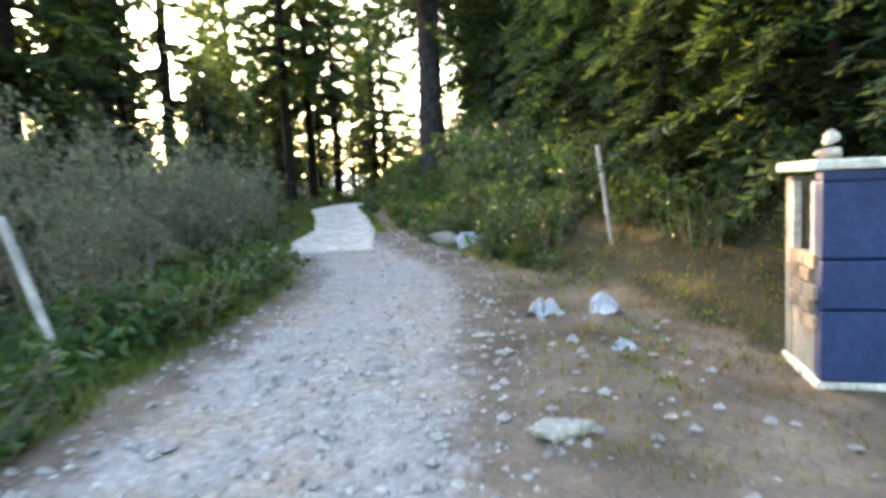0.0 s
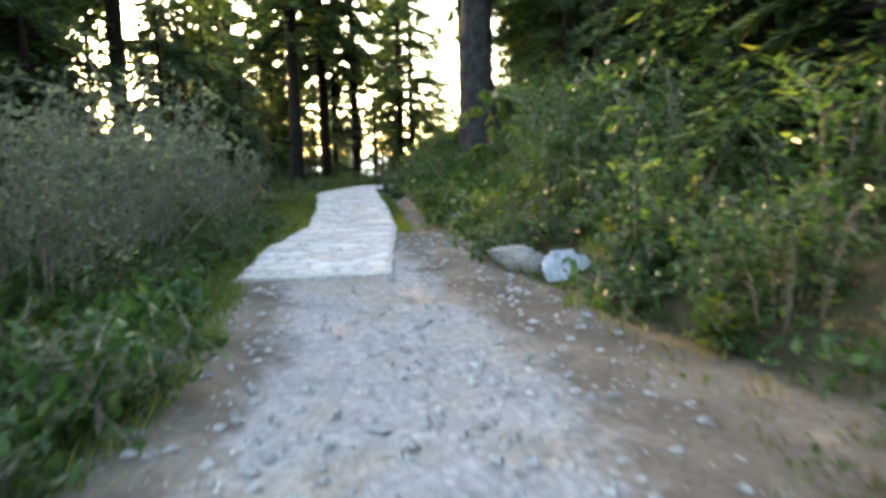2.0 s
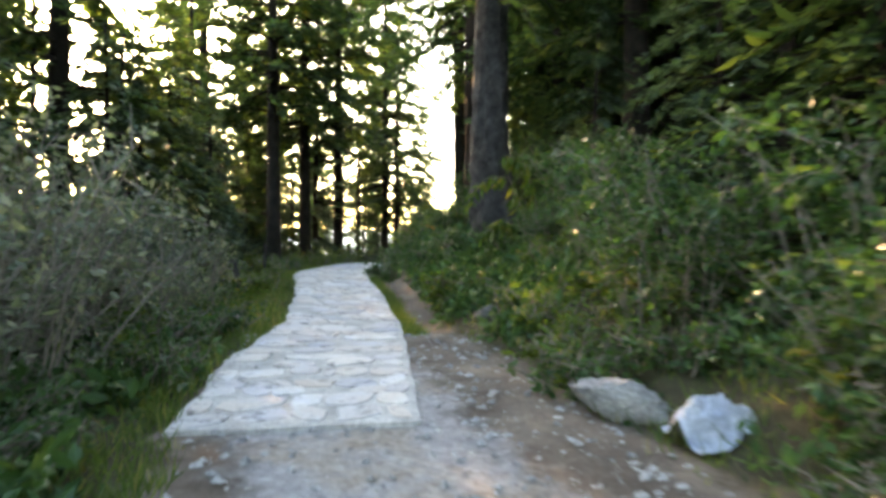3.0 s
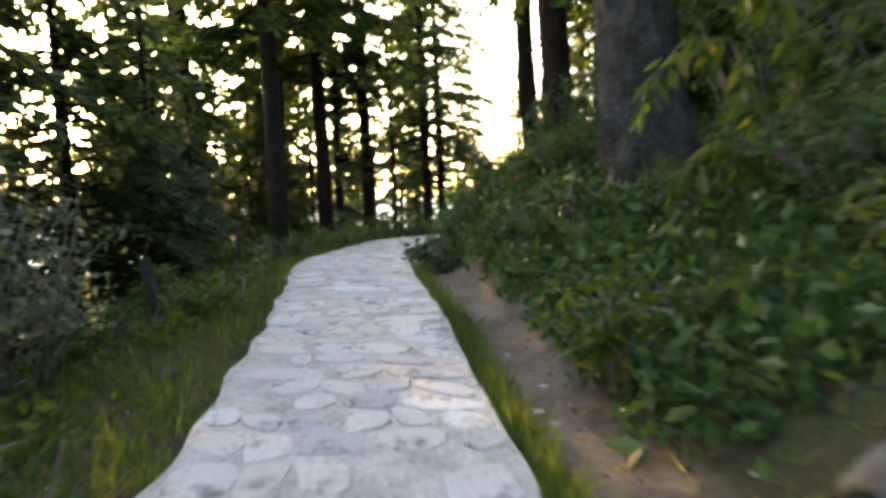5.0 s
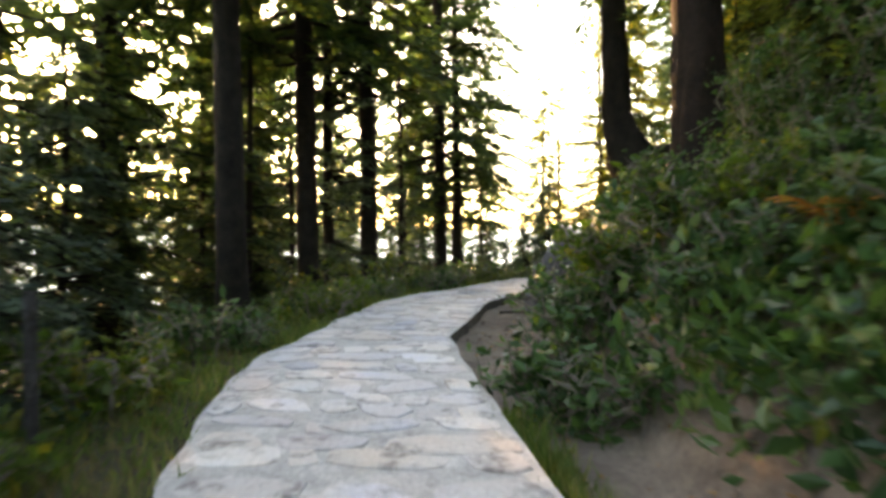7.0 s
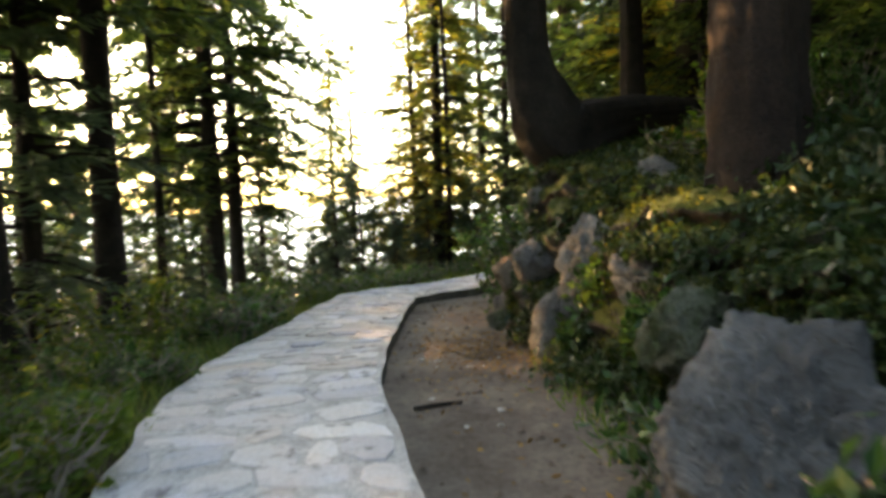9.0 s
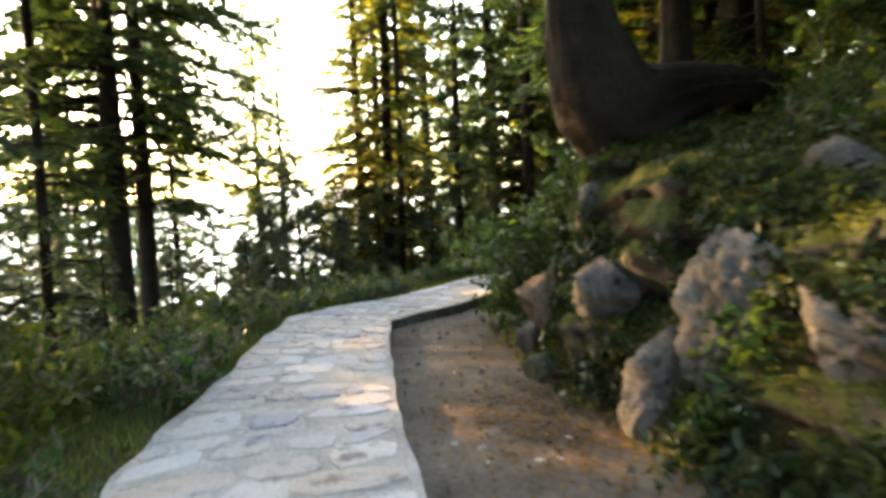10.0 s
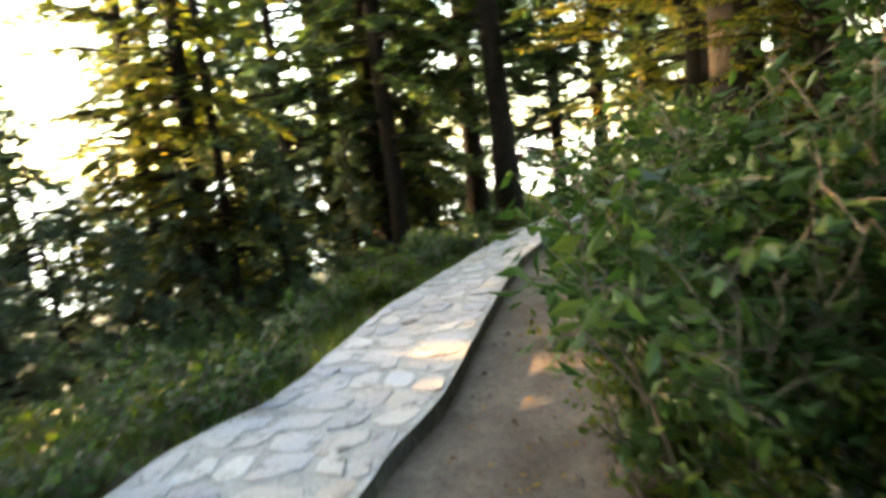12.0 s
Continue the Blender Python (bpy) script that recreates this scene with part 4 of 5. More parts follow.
def bank_spot(u, v):
    """A place on the bank's face: u along it, v from below the foot over the brow and back."""
    y = BANK_Y[0] + u * (BANK_Y[-1] - BANK_Y[0])
    foot, brow = float(np.interp(y, BANK_Y, BANK_X)), float(np.interp(y, BANK_Y, BANK_Z))
    low = float(level(y)) - 0.15
    x = foot + float(np.interp(v, [0, 0.15, 0.5, 0.62, 0.75, 1.0], [-0.06, 0.0, 0.2, 0.4, 0.95, 2.6]))
    z = low + (brow - low) * float(np.interp(v, [0, 0.15, 0.5, 0.62, 0.75, 1.0], [0, 0.2, 0.83, 1.0, 1.1, 1.2]))
    p = Vector((x, y, z))
    big = noise.fractal(p * 1.1, 0.8, 2.1, 3)
    ledge = (z * 3.2 + y * 0.7 + 1.2 * noise.noise(p * 0.9)) % 1.0
    crag = 1 - 2 * abs(noise.noise(p * 2.4 + Vector((5, 1, 2))))
    out = 0.16 * big + 0.09 * crag - 0.11 * ledge * ledge + 0.035 * noise.noise(p * 7) + 0.016 * noise.noise(p * 19)
    face = float(np.interp(v, [0, 0.1, 0.6, 0.8, 1.0], [0.4, 1, 1, 0.5, 0.4]))
    return p + Vector((-0.85, -0.3, 0.3)) * out * face


def bank_material():
    """Damp rock and soil, mossy where it faces up."""
    m, nt, b = material("mossy_rock_bank", 0.93, 0.25)
    patch, mid, fine = noise_node(nt, 1.1, 4), noise_node(nt, 5, 5, 0.65), noise_node(nt, 34, 5, 0.7)
    stone = ramp_node(nt, mid.outputs[0], [(0.3, (0.05, 0.048, 0.046)), (0.55, (0.12, 0.115, 0.11)), (0.75, (0.2, 0.19, 0.18))]).outputs[0]
    soil = ramp_node(nt, mid.outputs[0], [(0.3, (0.026, 0.02, 0.014)), (0.7, (0.085, 0.06, 0.04))]).outputs[0]
    moss = ramp_node(nt, fine.outputs[0], [(0.3, (0.03, 0.042, 0.01)), (0.7, (0.095, 0.12, 0.028))]).outputs[0]
    col = mix_node(nt, ramp_node(nt, patch.outputs[0], [(0.44, (0, 0, 0)), (0.54, (1, 1, 1))]).outputs[0], soil, stone)
    geo = nt.nodes.new("ShaderNodeNewGeometry")
    sep = nt.nodes.new("ShaderNodeSeparateXYZ")
    nt.links.new(geo.outputs["Normal"], sep.inputs[0])
    lift = nt.nodes.new("ShaderNodeMath")
    lift.operation = "MULTIPLY_ADD"
    lift.inputs[1].default_value = 0.55
    nt.links.new(sep.outputs[2], lift.inputs[0])
    nt.links.new(mid.outputs[0], lift.inputs[2])
    col = mix_node(nt, ramp_node(nt, lift.outputs[0], [(0.62, (0, 0, 0)), (0.78, (1, 1, 1))]).outputs[0], col, moss)
    grain = ramp_node(nt, fine.outputs[0], [(0.25, (0.6, 0.6, 0.6)), (0.75, (1.25, 1.25, 1.25))]).outputs[0]
    nt.links.new(mix_node(nt, 1.0, col, grain, "MULTIPLY"), b.inputs["Base Color"])
    bump_node(nt, b, fine.outputs[0], 0.9, 0.04)
    return m


def build_bank():
    s, nu, nv = Soup(), 190, 84
    for i in range(nu + 1):
        for j in range(nv + 1):
            s.v.append(tuple(bank_spot(i / nu, j / nv)))
    for i in range(nu):
        for j in range(nv):
            a = i * (nv + 1) + j
            s.f.append((a, a + 1, a + nv + 2, a + nv + 1))
    tagged(s.object("rocky_bank", bank_material(), True), "steep dark bank of rock and soil with moss", "bank", kind="structure")
    rng = random.Random(19)
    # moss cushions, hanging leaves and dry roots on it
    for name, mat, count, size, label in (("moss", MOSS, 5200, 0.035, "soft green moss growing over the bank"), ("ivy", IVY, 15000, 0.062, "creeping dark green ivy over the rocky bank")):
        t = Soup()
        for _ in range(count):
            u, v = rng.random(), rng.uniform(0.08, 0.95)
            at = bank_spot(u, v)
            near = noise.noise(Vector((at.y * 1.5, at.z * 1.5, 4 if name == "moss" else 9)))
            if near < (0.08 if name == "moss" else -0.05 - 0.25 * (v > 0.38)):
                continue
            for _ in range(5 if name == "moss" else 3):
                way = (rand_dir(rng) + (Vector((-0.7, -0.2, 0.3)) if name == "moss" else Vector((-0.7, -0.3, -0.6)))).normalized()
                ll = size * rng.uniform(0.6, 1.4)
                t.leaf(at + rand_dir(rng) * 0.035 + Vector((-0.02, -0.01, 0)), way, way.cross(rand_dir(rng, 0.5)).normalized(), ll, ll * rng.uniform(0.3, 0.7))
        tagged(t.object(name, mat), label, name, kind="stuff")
    weeds = Soup()
    for _ in range(900):
        u, v = rng.uniform(0.05, 0.6), rng.uniform(0.1, 0.34)
        at = bank_spot(u, v) + Vector((-0.06, -0.03, 0))
        if noise.noise(at * 1.4) < -0.12:
            continue
        for _ in range(9):
            way = (rand_dir(rng, 0.3) + Vector((-0.5, -0.3, 0))).normalized()
            ll = rng.uniform(0.05, 0.11)
            weeds.leaf(at + rand_dir(rng) * 0.11, way, way.cross(rand_dir(rng, 0.8)).normalized(), ll, ll * rng.uniform(0.4, 0.6))
    tagged(weeds.object("bank_foot_plants", LEAVES), "leafy green plants at the foot of the rocky bank", "undergrowth", kind="stuff")
    for k in range(9):
        u, v = rng.uniform(0.35, 0.85), rng.uniform(0.45, 0.62)
        path = [bank_spot(u + q * rng.uniform(-0.012, 0.012), v - q * rng.uniform(0.06, 0.1)) + Vector((-0.03, -0.02, 0)) for q in range(4)]
        tagged(mesh_object("root", *tube(path, [0.016, 0.013, 0.009, 0.004], 6, 0.1, rng), BARK), "thin dark root hanging down the bank", "root")


# ---- undergrowth ----
def along(line, first, last, rng, off):
    """A random place beside a line of the plan, off metres to its right."""
    pts = [p for p in line if first <= p[1] <= last]
    lens = [math.hypot(b[0] - a[0], b[1] - a[1]) for a, b in zip(pts, pts[1:])]
    t = rng.uniform(0, sum(lens))
    for (ax, ay), (bx, by), n in zip(pts, pts[1:], lens):
        if t <= n:
            q = t / n
            return ax + (bx - ax) * q + (by - ay) / n * off, ay + (by - ay) * q - (bx - ax) / n * off
        t -= n
    return pts[-1]


def build_undergrowth():
    rng = random.Random(31)
    grey = [broadleaf("thicket_bush", 61 + k, 1.7, 1.1, 34, 2600, 0.075, LEAVES_GREY, "twiggy grey-green thicket bush beside the road", low=0.15) for k in range(2)]
    green = [broadleaf("shrub", 71 + k, 1.2, 0.95, 22, 2400, 0.09, LEAVES, "dense dark green leafy shrub", low=0.05) for k in range(3)]
    large = broadleaf("shrub", 79, 1.25, 0.95, 22, 1500, 0.14, LEAVES, "dense shrub with large glossy green leaves", low=0.04)
    bright = [broadleaf("shrub", 81, 1.1, 0.9, 20, 2200, 0.09, LEAVES_BRIGHT, "bright green leafy shrub on the bank", low=0.05)]
    herb = [broadleaf("leafy_plant", 91 + k, 0.34, 0.42, 14, 520, 0.085, LEAVES if k else LEAVES_BRIGHT, "low broad-leaved plant at the wayside", "plant", 0.02) for k in range(3)]
    for x, y, s in [(-2.35, 6.7, 0.75), (-2.85, 8.5, 0.95), (-2.35, 10.1, 0.85), (-2.85, 11.7, 1.0), (-2.95, 13.4, 0.95), (-3.85, 7.3, 1.15), (-4.05, 9.8, 1.2), (-4.15, 12.3, 1.25), (-4.05, 14.8, 1.1),
                    (-3.05, 15.4, 0.75), (-3.85, 4.9, 1.0), (-3.55, 16.8, 0.8), (-4.85, 6.1, 1.4)]:
        put(rng.choice(grey), x, y, rng.uniform(0, 360), s)
    for x, y, s in [(2.5, 9.1, 0.6), (3.25, 9.9, 0.85), (2.25, 10.5, 0.7), (2.95, 11.5, 1.15), (1.95, 12.7, 0.75), (2.25, 13.2, 1.1), (1.95, 14.2, 0.7), (2.35, 15.6, 0.9), (1.65, 16.7, 0.5), (2.55, 17, 1.0),
                    (1.1, 18, 0.35), (2.55, 18.4, 0.9), (3.45, 8.4, 0.55), (3.75, 7.3, 0.55), (2.75, 20.4, 1.0), (0.55, 20.6, 0.45), (0.9, 23.0, 0.7), (1.6, 22.6, 0.9),
                    (-0.1, 22.6, 0.45), (2.0, 26.0, 0.5), (2.4, 27.4, 0.5),  (4.4, 31.8, 1.05), (2.3, 29.6, 1.0), (3.3, 29.6, 1.2), (5.8, 32.0, 1.1)]:
        put(rng.choice(green), x, y, rng.uniform(0, 360), s)
    for x, y, s in [(1.6, 30.15, 0.8), (2.35, 30.6, 0.95), (3.2, 31.1, 1.0), (1.95, 29.95, 0.8)]:
        put(large, x, y, rng.uniform(0, 360), s)
    for x, y, s in [(1.55, 30.5, 0.6), (2.9, 30.9, 0.7), (0.25, 22, 0.4), (2.4, 28.8, 0.7), (-1.2, 34.0, 0.45), (4.2, 31.9, 0.6), (0.25, 21.2, 0.35), (3.3, 28.2, 1.0)]:
        put(bright[0], x, y, rng.uniform(0, 360), s)
    # left slope below the path
    for _ in range(40):
        y = rng.uniform(28, 38)
        x = float(np.interp(y, [p[1] for p in LEFT[:24]], [p[0] for p in LEFT[:24]])) - rng.uniform(1.5, 5.0)
        put(rng.choice(green[:1] + bright * 3), x, y, rng.uniform(0, 360), rng.uniform(0.6, 1.2))
    for x, y, k in [(0.2, 34.9, 0.8), (1.2, 35.4, 0.9), (-0.9, 34.7, 0.75), (2.2, 36.0, 0.9), (-1.9, 34.2, 0.8)]:
        put(green[0], x, y, rng.uniform(0, 360), k)
    for _ in range(26):
        x = rng.uniform(-1.5, 9)
        y = 34.4 + max(0, x) * 0.45 + rng.uniform(0.6, 3.0)
        put(rng.choice(green + bright), x, y, rng.uniform(0, 360), rng.uniform(0.5, 0.95))
    # low plants on both sides
    n = 0
    while n < 268:
        if rng.random() < 0.5:
            x, y = along(LEFT, 2, 37, rng, -(0.25 + rng.random() ** 1.5 * 1.6 if rng.random() < 0.5 else 0.4 + rng.random() * 0.9))
        else:
            x, y = along(RIGHT, 8, 36, rng, 0.55 + rng.random() ** 1.2 * 2.4)
            strip = float(np.interp(y, [8, 12, 15, 22, 24, 27, 31, 34], [0.5, 0.5, 0.7, 1.0, 1.0, 1.35, 1.2, 1.0]))
            if off_right(x, y) < strip:
                continue
        if math.hypot(x - 1.6, y - 11.1) < 0.75 or (24.2 < y < 29.2 and 0 < x < 1.5) or (x < -1.5 and 14.5 < y < 25 and rng.random() < 0.8):
            continue
        put(rng.choice(herb), x, y, rng.uniform(0, 360), rng.uniform(0.6, 1.25))
        n += 1
    for _ in range(26):
        put(rng.choice(herb), rng.uniform(-0.95, 0.6), rng.uniform(21.6, 23.4), rng.uniform(0, 360), rng.uniform(0.7, 1.3))
    for o in grey + green + bright + herb + [large]:
        drop_original(o)
    # grass
    for name, mat, count, where, label in (("grass", GRASS, 60000, "green", "tufted green grass along the path's verges"), ("dry_grass", DRY_GRASS, 14000, "dry", "thin dry grass and straw on bare earth")):
        s = Soup()
        for _ in range(count // 8):
            if where == "green":
                pick = rng.random()
                if pick < 0.62:
                    x, y = along(LEFT, 2, 40, rng, -(0.05 + rng.random() ** 1.4 * 1.3))
                elif pick < 0.72:
                    x, y = along(RIGHT, 14.6, 22.5, rng, 0.05 + rng.random() * 0.1)
                else:
                    x, y = along(RIGHT, 8, 36, rng, 0.3 + rng.random() * 2.2)
                    if off_right(x, y) < float(np.interp(y, [9, 15, 24, 28, 34], [0.3, 0.55, 0.95, 1.2, 1.0])):
                        continue
                tall = rng.uniform(0.06, 0.2)
            else:
                if rng.random() < 0.45:
                    x, y = along(LEFT, 14.5, 25, rng, -(0.05 + rng.random() * 0.9))
                else:
                    y = rng.uniform(3, 9.5)
                    x = rng.uniform(1.65, 3.95)
                tall = rng.uniform(0.03, 0.1)
            z = h(x, y)
            for _ in range(8):
                p = Vector((x + rng.gauss(0, 0.05), y + rng.gauss(0, 0.05), z - 0.01))
                way = rand_dir(rng, 2.2)
                s.blade(p, way, way.cross(rand_dir(rng)).normalized(), tall * rng.uniform(0.6, 1.3), 0.008 + tall * 0.03)
        tagged(s.object(name, mat), label, "grass", kind="stuff")


# ---- things by the road ----
def build_bin():
    root = empty("rubbish_bin", pose(3.14, 4.08, h(3.25, 4.2) - 0.02, 0, 0, -14), "square masonry rubbish bin painted blue with a white slab lid", "bin")
    w, d, t = 1.15, 0.72, 0.13
    for k, (z0, z1) in enumerate([(0.06, 0.44), (0.45, 0.71), (0.72, 1.13)]):
        part("front_course", box_bm((w, t, z1 - z0), (w / 2, t / 2 + 0.004 * k, (z0 + z1) / 2), 0.014), BLUE_PAINT, root, "blue-painted block course")
    part("front_lip", box_bm((w + 0.01, t, 0.05), (w / 2, t / 2 - 0.012, 1.157), 0.008), BLUE_PAINT, root)
    part("plinth", box_bm((w + 0.04, d, 0.055), (w / 2, d / 2, 0.03), 0.01), WHITE_PAINT, root, "whitewashed plinth")
    part("back_wall", box_bm((w, t, 1.1), (w / 2, d - t / 2, 0.61), 0.01), CEMENT, root)
    part("right_wall", box_bm((t, d - 2 * t, 1.1), (w - t / 2, d / 2, 0.61), 0.01), CEMENT, root)
    side = part("left_wall", box_bm((t, d - 2 * t, 0.66), (t / 2 + 0.01, d / 2, 0.39), 0.01), CEMENT, root, "bare cement side wall")
    for k in range(5):
        for j in range(2):
            part("brick", box_bm((0.05, 0.19, 0.075), (0.0, 0.16 + j * 0.215 + 0.09 * (k % 2), 0.36 + k * 0.085), 0.008), BRICK, side)
    part("opening_frame", box_bm((0.05, 0.05, 0.4), (0.02, t + 0.03, 0.93), 0.006), WHITE_PAINT, root)
    part("opening_frame", box_bm((0.05, 0.05, 0.4), (0.02, d - t - 0.03, 0.93), 0.006), WHITE_PAINT, root)
    # shade behind the opening, painted as a near-black floor
    part("inner_floor", box_bm((w - 0.3, d - 0.3, 0.04), (w / 2, d / 2, 0.6), 0.0), BIN_DARK, root)
    part("lid_slab", box_bm((w + 0.1, d + 0.08, 0.055), (w / 2, d / 2, 1.215), 0.014), WHITE_PAINT, root, "chipped white cement slab lid")
    k = rock("stone", 301, (0.10, 0.08, 0.05), ROCK_PALE, "mossy pale stone resting on the bin lid", "stone")
    k.matrix_world = root.matrix_world @ pose(0.13, 0.32, 1.285)
    k = rock("stone", 302, (0.065, 0.06, 0.055), ROCK_PALE, "small pale stone stacked on another stone", "stone")
    k.matrix_world = root.matrix_world @ pose(0.14, 0.33, 1.375)


def fence_post(x, y, dx, dy, tall, r, label, name="fence_post", mat=None):
    z = h(x, y)
    rng = random.Random(int(x * 100 + y * 10))
    root = empty(name, pose(x, y, z), label, "post", "fence posts")
    pts = [(0, 0, -0.2)] + [(dx * q, dy * q, tall * q) for q in (0.0, 0.33, 0.66, 1.0)]
    child(mesh_object("shaft", *tube(pts, [r, r, r * 0.97, r * 0.92, r * 0.9], 8, 0.06, rng), mat or POST_WOOD), root)
    return root


def wire(a, b, sag=0.05, name="fence_wire"):
    a, b = Vector(a), Vector(b)
    pts = [a.lerp(b, q / 8) - Vector((0, 0, sag * 4 * (q / 8) * (1 - q / 8))) for q in range(9)]
    tagged(mesh_object(name, *tube(pts, [0.0025] * 9, 5), WIRE), "thin rusty fence wire strung between posts", "wire")


def bag(x, y, size, turn, label):
    """A crumpled bag of thin plastic film."""
    n, off = 22, Vector((x * 13, y * 7, turn))
    s = Soup()
    for i in range(n + 1):
        for j in range(n + 1):
            u, v = i / n * 2 - 1, j / n * 2 - 1
            w = Vector((u, v, 0)) * 1.1 + off
            u += 0.35 * noise.noise(w * 1.3)
            v += 0.35 * noise.noise(w * 1.3 + Vector((7, 3, 1)))
            r = math.hypot(u, v)
            fold = 1 - 1.6 * abs(noise.noise(w * 1.5)) - 0.7 * abs(noise.noise(w * 3.3)) - 0.3 * abs(noise.noise(w * 7))
            lift = max(0.0, 1.05 - 0.75 * r * r) * max(0.1, 0.35 + fold) + 0.5 * max(0.0, -u - 0.2) * max(0.0, 1 - abs(v) * 1.6)
            s.v.append((u * size[0], v * size[1], lift * size[2] * 1.5))
    for i in range(n):
        for j in range(n):
            a = i * (n + 1) + j
            s.f += [(a, a + n + 1, a + n + 2), (a, a + n + 2, a + 1)]
    ob = tagged(s.object("plastic_bag", BAG), label, "bag")
    ob.matrix_world = pose(x, y, h(x, y) + 0.004, 4, -6, turn)


def build_low_cover():
    """Small leafy plants too many to count, on the bank and on the slope below the path."""
    rng = random.Random(47)
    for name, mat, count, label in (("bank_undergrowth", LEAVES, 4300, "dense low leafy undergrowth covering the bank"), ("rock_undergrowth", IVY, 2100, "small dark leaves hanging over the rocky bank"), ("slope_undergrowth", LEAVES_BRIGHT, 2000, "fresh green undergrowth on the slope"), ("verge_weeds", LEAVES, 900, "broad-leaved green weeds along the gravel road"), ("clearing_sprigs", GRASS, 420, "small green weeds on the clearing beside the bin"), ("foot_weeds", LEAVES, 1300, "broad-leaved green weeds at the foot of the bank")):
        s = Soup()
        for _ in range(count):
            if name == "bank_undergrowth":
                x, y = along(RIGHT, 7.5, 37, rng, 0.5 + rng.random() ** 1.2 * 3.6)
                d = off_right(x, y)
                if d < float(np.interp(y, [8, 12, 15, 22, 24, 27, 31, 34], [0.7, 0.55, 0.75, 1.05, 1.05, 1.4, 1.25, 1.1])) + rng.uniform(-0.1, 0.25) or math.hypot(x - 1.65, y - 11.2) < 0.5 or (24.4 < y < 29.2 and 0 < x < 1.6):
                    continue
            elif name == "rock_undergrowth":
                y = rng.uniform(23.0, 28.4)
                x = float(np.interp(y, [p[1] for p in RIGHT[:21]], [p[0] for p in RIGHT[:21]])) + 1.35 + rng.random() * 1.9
            elif name == "verge_weeds":
                x, y = along(LEFT, 3, 14, rng, -(0.3 + rng.random() * 1.3))
            elif name == "clearing_sprigs":
                y = rng.uniform(4.2, 9.5)
                x = rng.uniform(2.0 if y < 7 else 1.75, 5.0)
                if noise.noise(Vector((x * 1.1, y * 1.1, 8))) < 0.0:
                    continue
            elif name == "foot_weeds":
                x, y = along(RIGHT, 13.3, 23.7, rng, 0.68 + rng.random() ** 1.3 * 1.7)
            else:
                x, y = along(LEFT, 14.5, 38, rng, -(0.55 + rng.random() ** 1.3 * 2.6))
            if noise.noise(Vector((x * 0.9, y * 0.9, 3))) < -0.25:
                continue
            z, tall = h(x, y), rng.uniform(0.06, 0.34) * (0.4 if name == "clearing_sprigs" else 1.0)
            for _ in range(rng.randint(7, 14)):
                at = Vector((x + rng.gauss(0, 0.09), y + rng.gauss(0, 0.09), z + tall * rng.random()))
                way = rand_dir(rng, 0.3)
                ll = rng.uniform(0.045, 0.12) * (1.35 if "weeds" in name else 0.5 if "sprigs" in name else 1.0)
                s.leaf(at, way, way.cross(rand_dir(rng, 1.0)).normalized(), ll, ll * rng.uniform(0.35, 0.6))
        tagged(s.object(name, mat), label, "undergrowth", kind="stuff")
    clods = Soup()
    for _ in range(900):
        x, y = along(RIGHT, 15, 33, rng, 0.08 + rng.random() * 1.5)
        r = 0.008 + 0.035 * rng.random() ** 3
        c = Vector((x, y, h(x, y) + r * 0.15))
        ring = [c + Vector((math.cos(w) * r * rng.uniform(0.7, 1.4), math.sin(w) * r * rng.uniform(0.7, 1.4), -r * 0.2)) for w in (0.1, 1.2, 2.4, 3.7, 5.1)]
        clods.add(ring + [c + Vector((rng.uniform(-0.3, 0.3) * r, rng.uniform(-0.3, 0.3) * r, r * rng.uniform(0.5, 0.9)))], [(k, (k + 1) % 5, 5) for k in range(5)])
    tagged(clods.object("earth_clods", EARTH), "crumbs and clods of brown earth on the track", "earth", kind="stuff")
    litter = Soup()
    for _ in range(2800):
        if rng.random() < 0.45:
            x, y = rng.gauss(0.1, 0.35), rng.gauss(27.9, 0.6)
        else:
            x, y = along(RIGHT, 14.6, 35, rng, 0.15 + rng.random() * 1.6)
        if off_right(x, y) < 0.05:
            continue
        way = rand_dir(rng)
        way.z *= 0.2
        way.normalize()
        litter.leaf(Vector((x, y, h(x, y) + rng.uniform(0.006, 0.02))), way, way.cross(rand_dir(rng, 3)).normalized(), rng.uniform(0.03, 0.075), rng.uniform(0.015, 0.035))
    tagged(litter.object("leaf_litter", LEAF_LITTER), "brown fallen leaves scattered over the earth track", "leaves", kind="stuff")


def build_sun_patch_fern():
    # Added plant: its orange colour stands for sunlight falling on the bank.
    rng = random.Random(29)
    root = empty("dry_fern", pose(0.12, 21.2, h(0.12, 21.2) + 0.12), "added fern whose orange stands for a patch of sun on the bank", "fern")
    for k in range(9):
        w = 2 * math.pi * k / 9 + rng.uniform(-0.3, 0.3)
        out, ln, s = Vector((math.cos(w), math.sin(w), 0)), rng.uniform(0.28, 0.42), Soup()
        path = [out * ln * q * 0.8 + Vector((0, 0, ln * (1.1 * q - 0.75 * q * q))) for q in (0, 0.25, 0.5, 0.75, 1.0)]
        s.add(*tube(path, [0.006, 0.005, 0.004, 0.003, 0.001], 4))
        for q in range(14):
            t = 0.5 + 3.4 * q / 14
            at = path[int(t)].lerp(path[int(t) + 1], t % 1)
            for side in (-1, 1):
                way = (Vector((-out.y, out.x, 0)) * side + out * 0.5 + Vector((0, 0, rng.uniform(-0.3, 0.1)))).normalized()
                s.leaf(at, way, way.cross(Vector((0, 0, 1))).normalized(), 0.11 * (1.1 - q / 16), 0.025)
        child(s.object("frond", ORANGE), root)


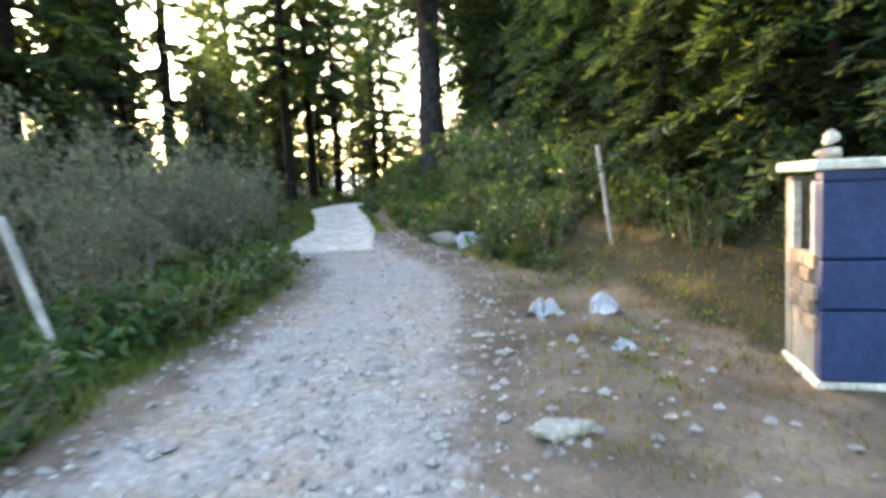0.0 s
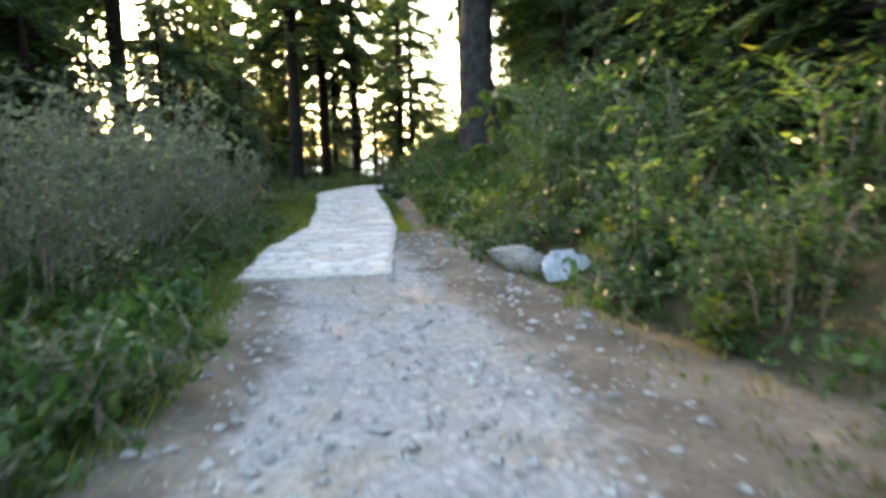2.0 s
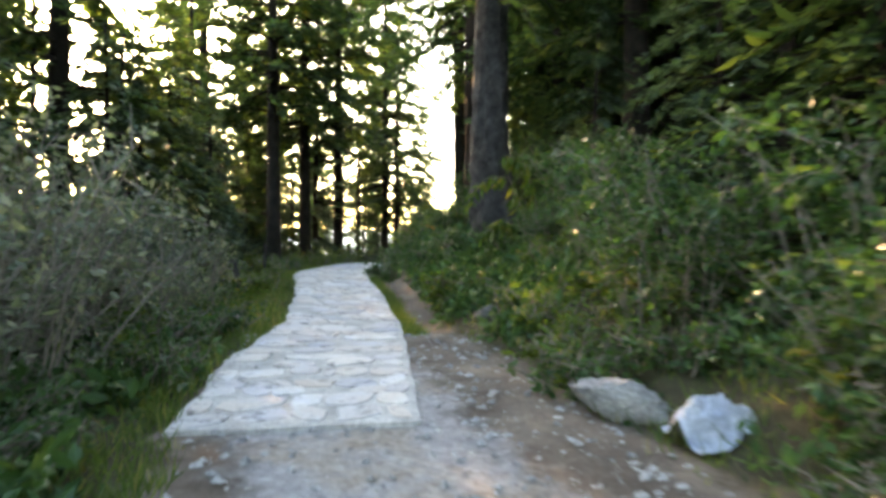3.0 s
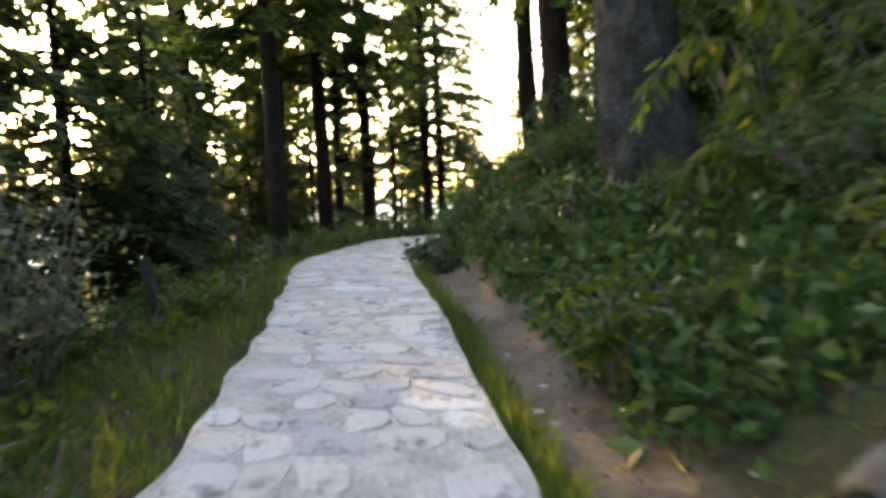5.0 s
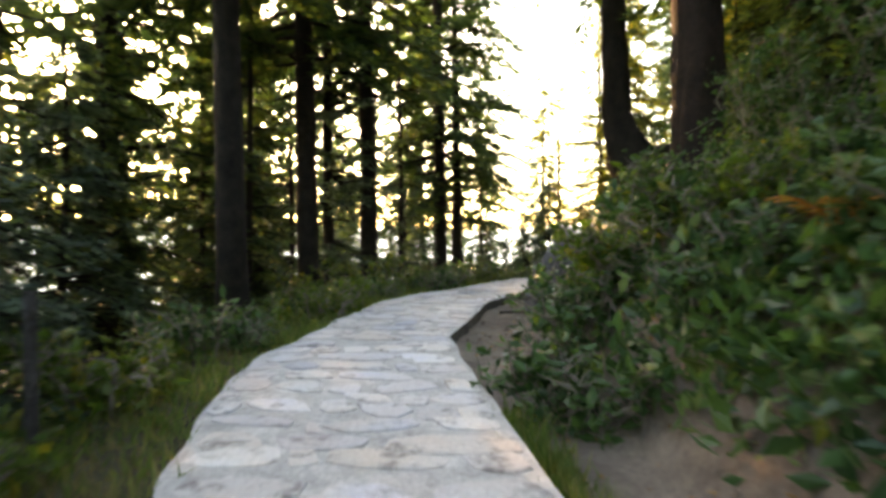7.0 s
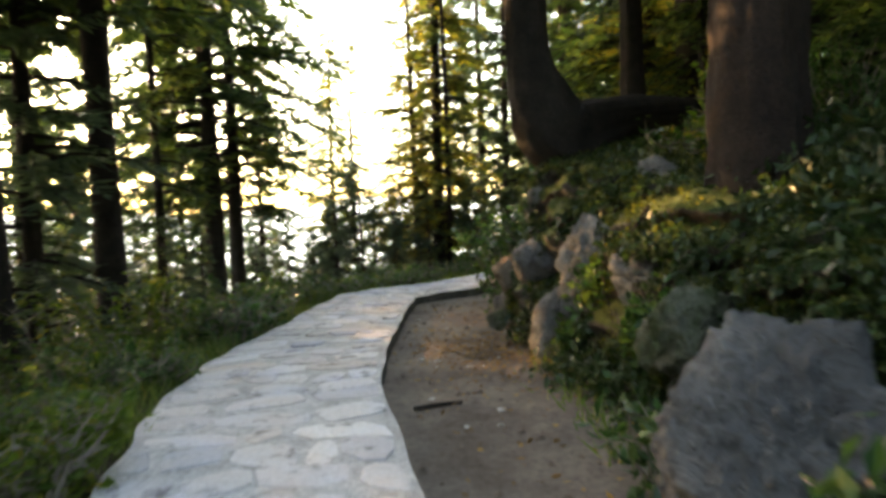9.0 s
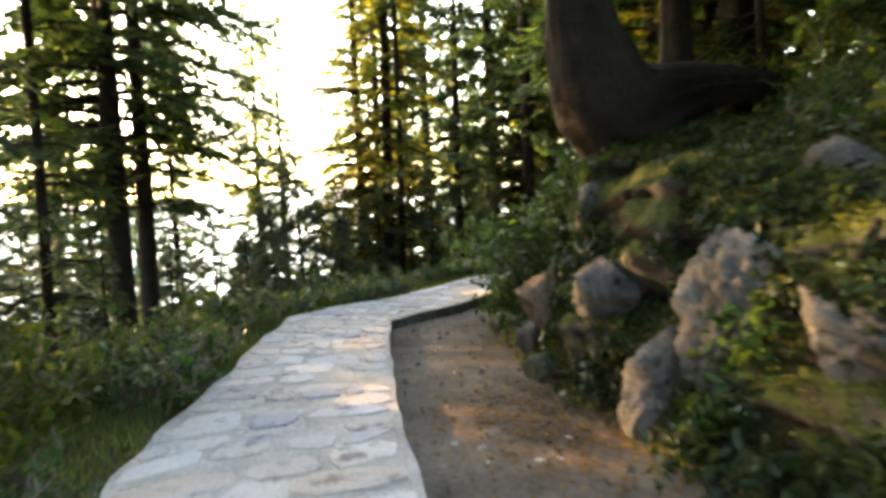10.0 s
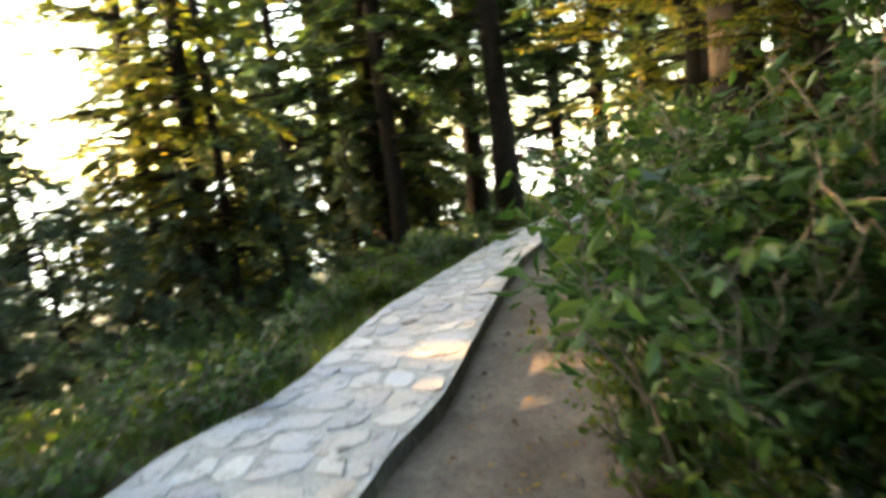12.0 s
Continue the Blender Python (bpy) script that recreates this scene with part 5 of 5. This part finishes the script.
def build_roadside():
    build_sun_patch_fern()
    build_low_cover()
    build_bin()
    fence_post(-1.38, 4.93, -0.42, 0.15, 1.05, 0.035, "whitewashed wooden fence post leaning sideways in the weeds")
    fence_post(-3.15, 9, -0.05, 0, 0.95, 0.03, "grey wooden fence post among bushes")
    fence_post(3.08, 8.05, -0.14, 0.05, 1.12, 0.028, "slanting grey wooden fence post with wire")
    fence_post(-3.05, 18.2, -0.12, 0, 0.62, 0.05, "short weathered wooden stump post on the slope", mat=BARK_GREY)
    fence_post(-3.37, 20.85, 0.0, 0, 0.78, 0.03, "upright grey fence post on the verge", mat=BARK_GREY)
    wire((3, 8.07, h(3.08, 8.05) + 0.85), (5.15, 8.7, 1.75))
    wire((3.04, 8.06, h(3.08, 8.05) + 0.4), (5.15, 8.7, 1.3))
    wire((-1.65, 5.02, h(-1.38, 4.93) + 0.7), (-3.18, 9, h(-3.15, 9) + 0.75))
    wire((-3.1, 18.2, h(-3.05, 18.2) + 0.5), (-3.37, 20.85, h(-3.37, 20.85) + 0.5))
    bag(1.99, 6.15, (0.15, 0.11, 0.085), 30, "crumpled bluish-white plastic bag on the dry grass")
    bag(1.61, 11.1, (0.24, 0.18, 0.13), 20, "crumpled bluish-white plastic bag against a low rock")
    bag(2.5, 6.1, (0.13, 0.09, 0.10), -40, "crumpled pale plastic bag standing up in the grass")
    bag(2.36, 5.05, (0.08, 0.06, 0.04), 10, "small torn white plastic bag on the ground")
    bag(2.05, 5.25, (0.05, 0.04, 0.03), 70, "scrap of white plastic film in the grass")
    stick = mesh_object("fallen_stick", *tube([(-1.13, 26.42, h(-1.1, 26.4) + 0.015), (-0.97, 26.4, h(-0.97, 26.4) + 0.025), (-0.8, 26.42, h(-0.8, 26.4) + 0.015)], [0.014, 0.017, 0.01], 6, 0.1, random.Random(2)), BARK)
    tagged(stick, "short dark fallen stick lying across the earth track", "stick")


def build_leafy_branch():
    rng = random.Random(9)
    root = empty("leafy_branch", pose(1.55, 17.4, h(1.55, 17.4) - 0.25), "arching branch with large yellow-green leaves", "branch")
    paths = [[(0, 0, -0.1), (-0.1, 0.0, 0.6), (-0.4, -0.1, 1.25), (-0.75, -0.2, 1.2), (-1.0, -0.25, 0.85)],
             [(0, 0, 0.1), (-0.25, -0.1, 0.5), (-0.5, -0.15, 0.6), (-0.72, -0.15, 0.4)], [(0.05, 0, 0.2), (0, -0.2, 0.9), (-0.2, -0.4, 1.4), (-0.5, -0.5, 1.5)]]
    leaves = Soup()
    for p in paths:
        child(mesh_object("twig", *tube(p, [0.014, 0.012, 0.009, 0.006, 0.003][:len(p)], 5), TWIG), root)
        for _ in range(60):
            q = rng.uniform(0.3, 1) * (len(p) - 1.001)
            at = Vector(p[int(q)]).lerp(Vector(p[int(q) + 1]), q % 1)
            way = (rand_dir(rng) * 0.7 + Vector((-0.3, -0.2, -0.9))).normalized()
            leaves.leaf(at + rand_dir(rng) * 0.05, way, way.cross(rand_dir(rng, 0.5)).normalized(), rng.uniform(0.12, 0.26), rng.uniform(0.045, 0.08))
    child(leaves.object("foliage", LEAVES_BRIGHT), root)


build_forest()
build_leafy_branch()
build_bank_trees()
build_rocks()
build_bank()
build_undergrowth()
build_roadside()
build_pavement()
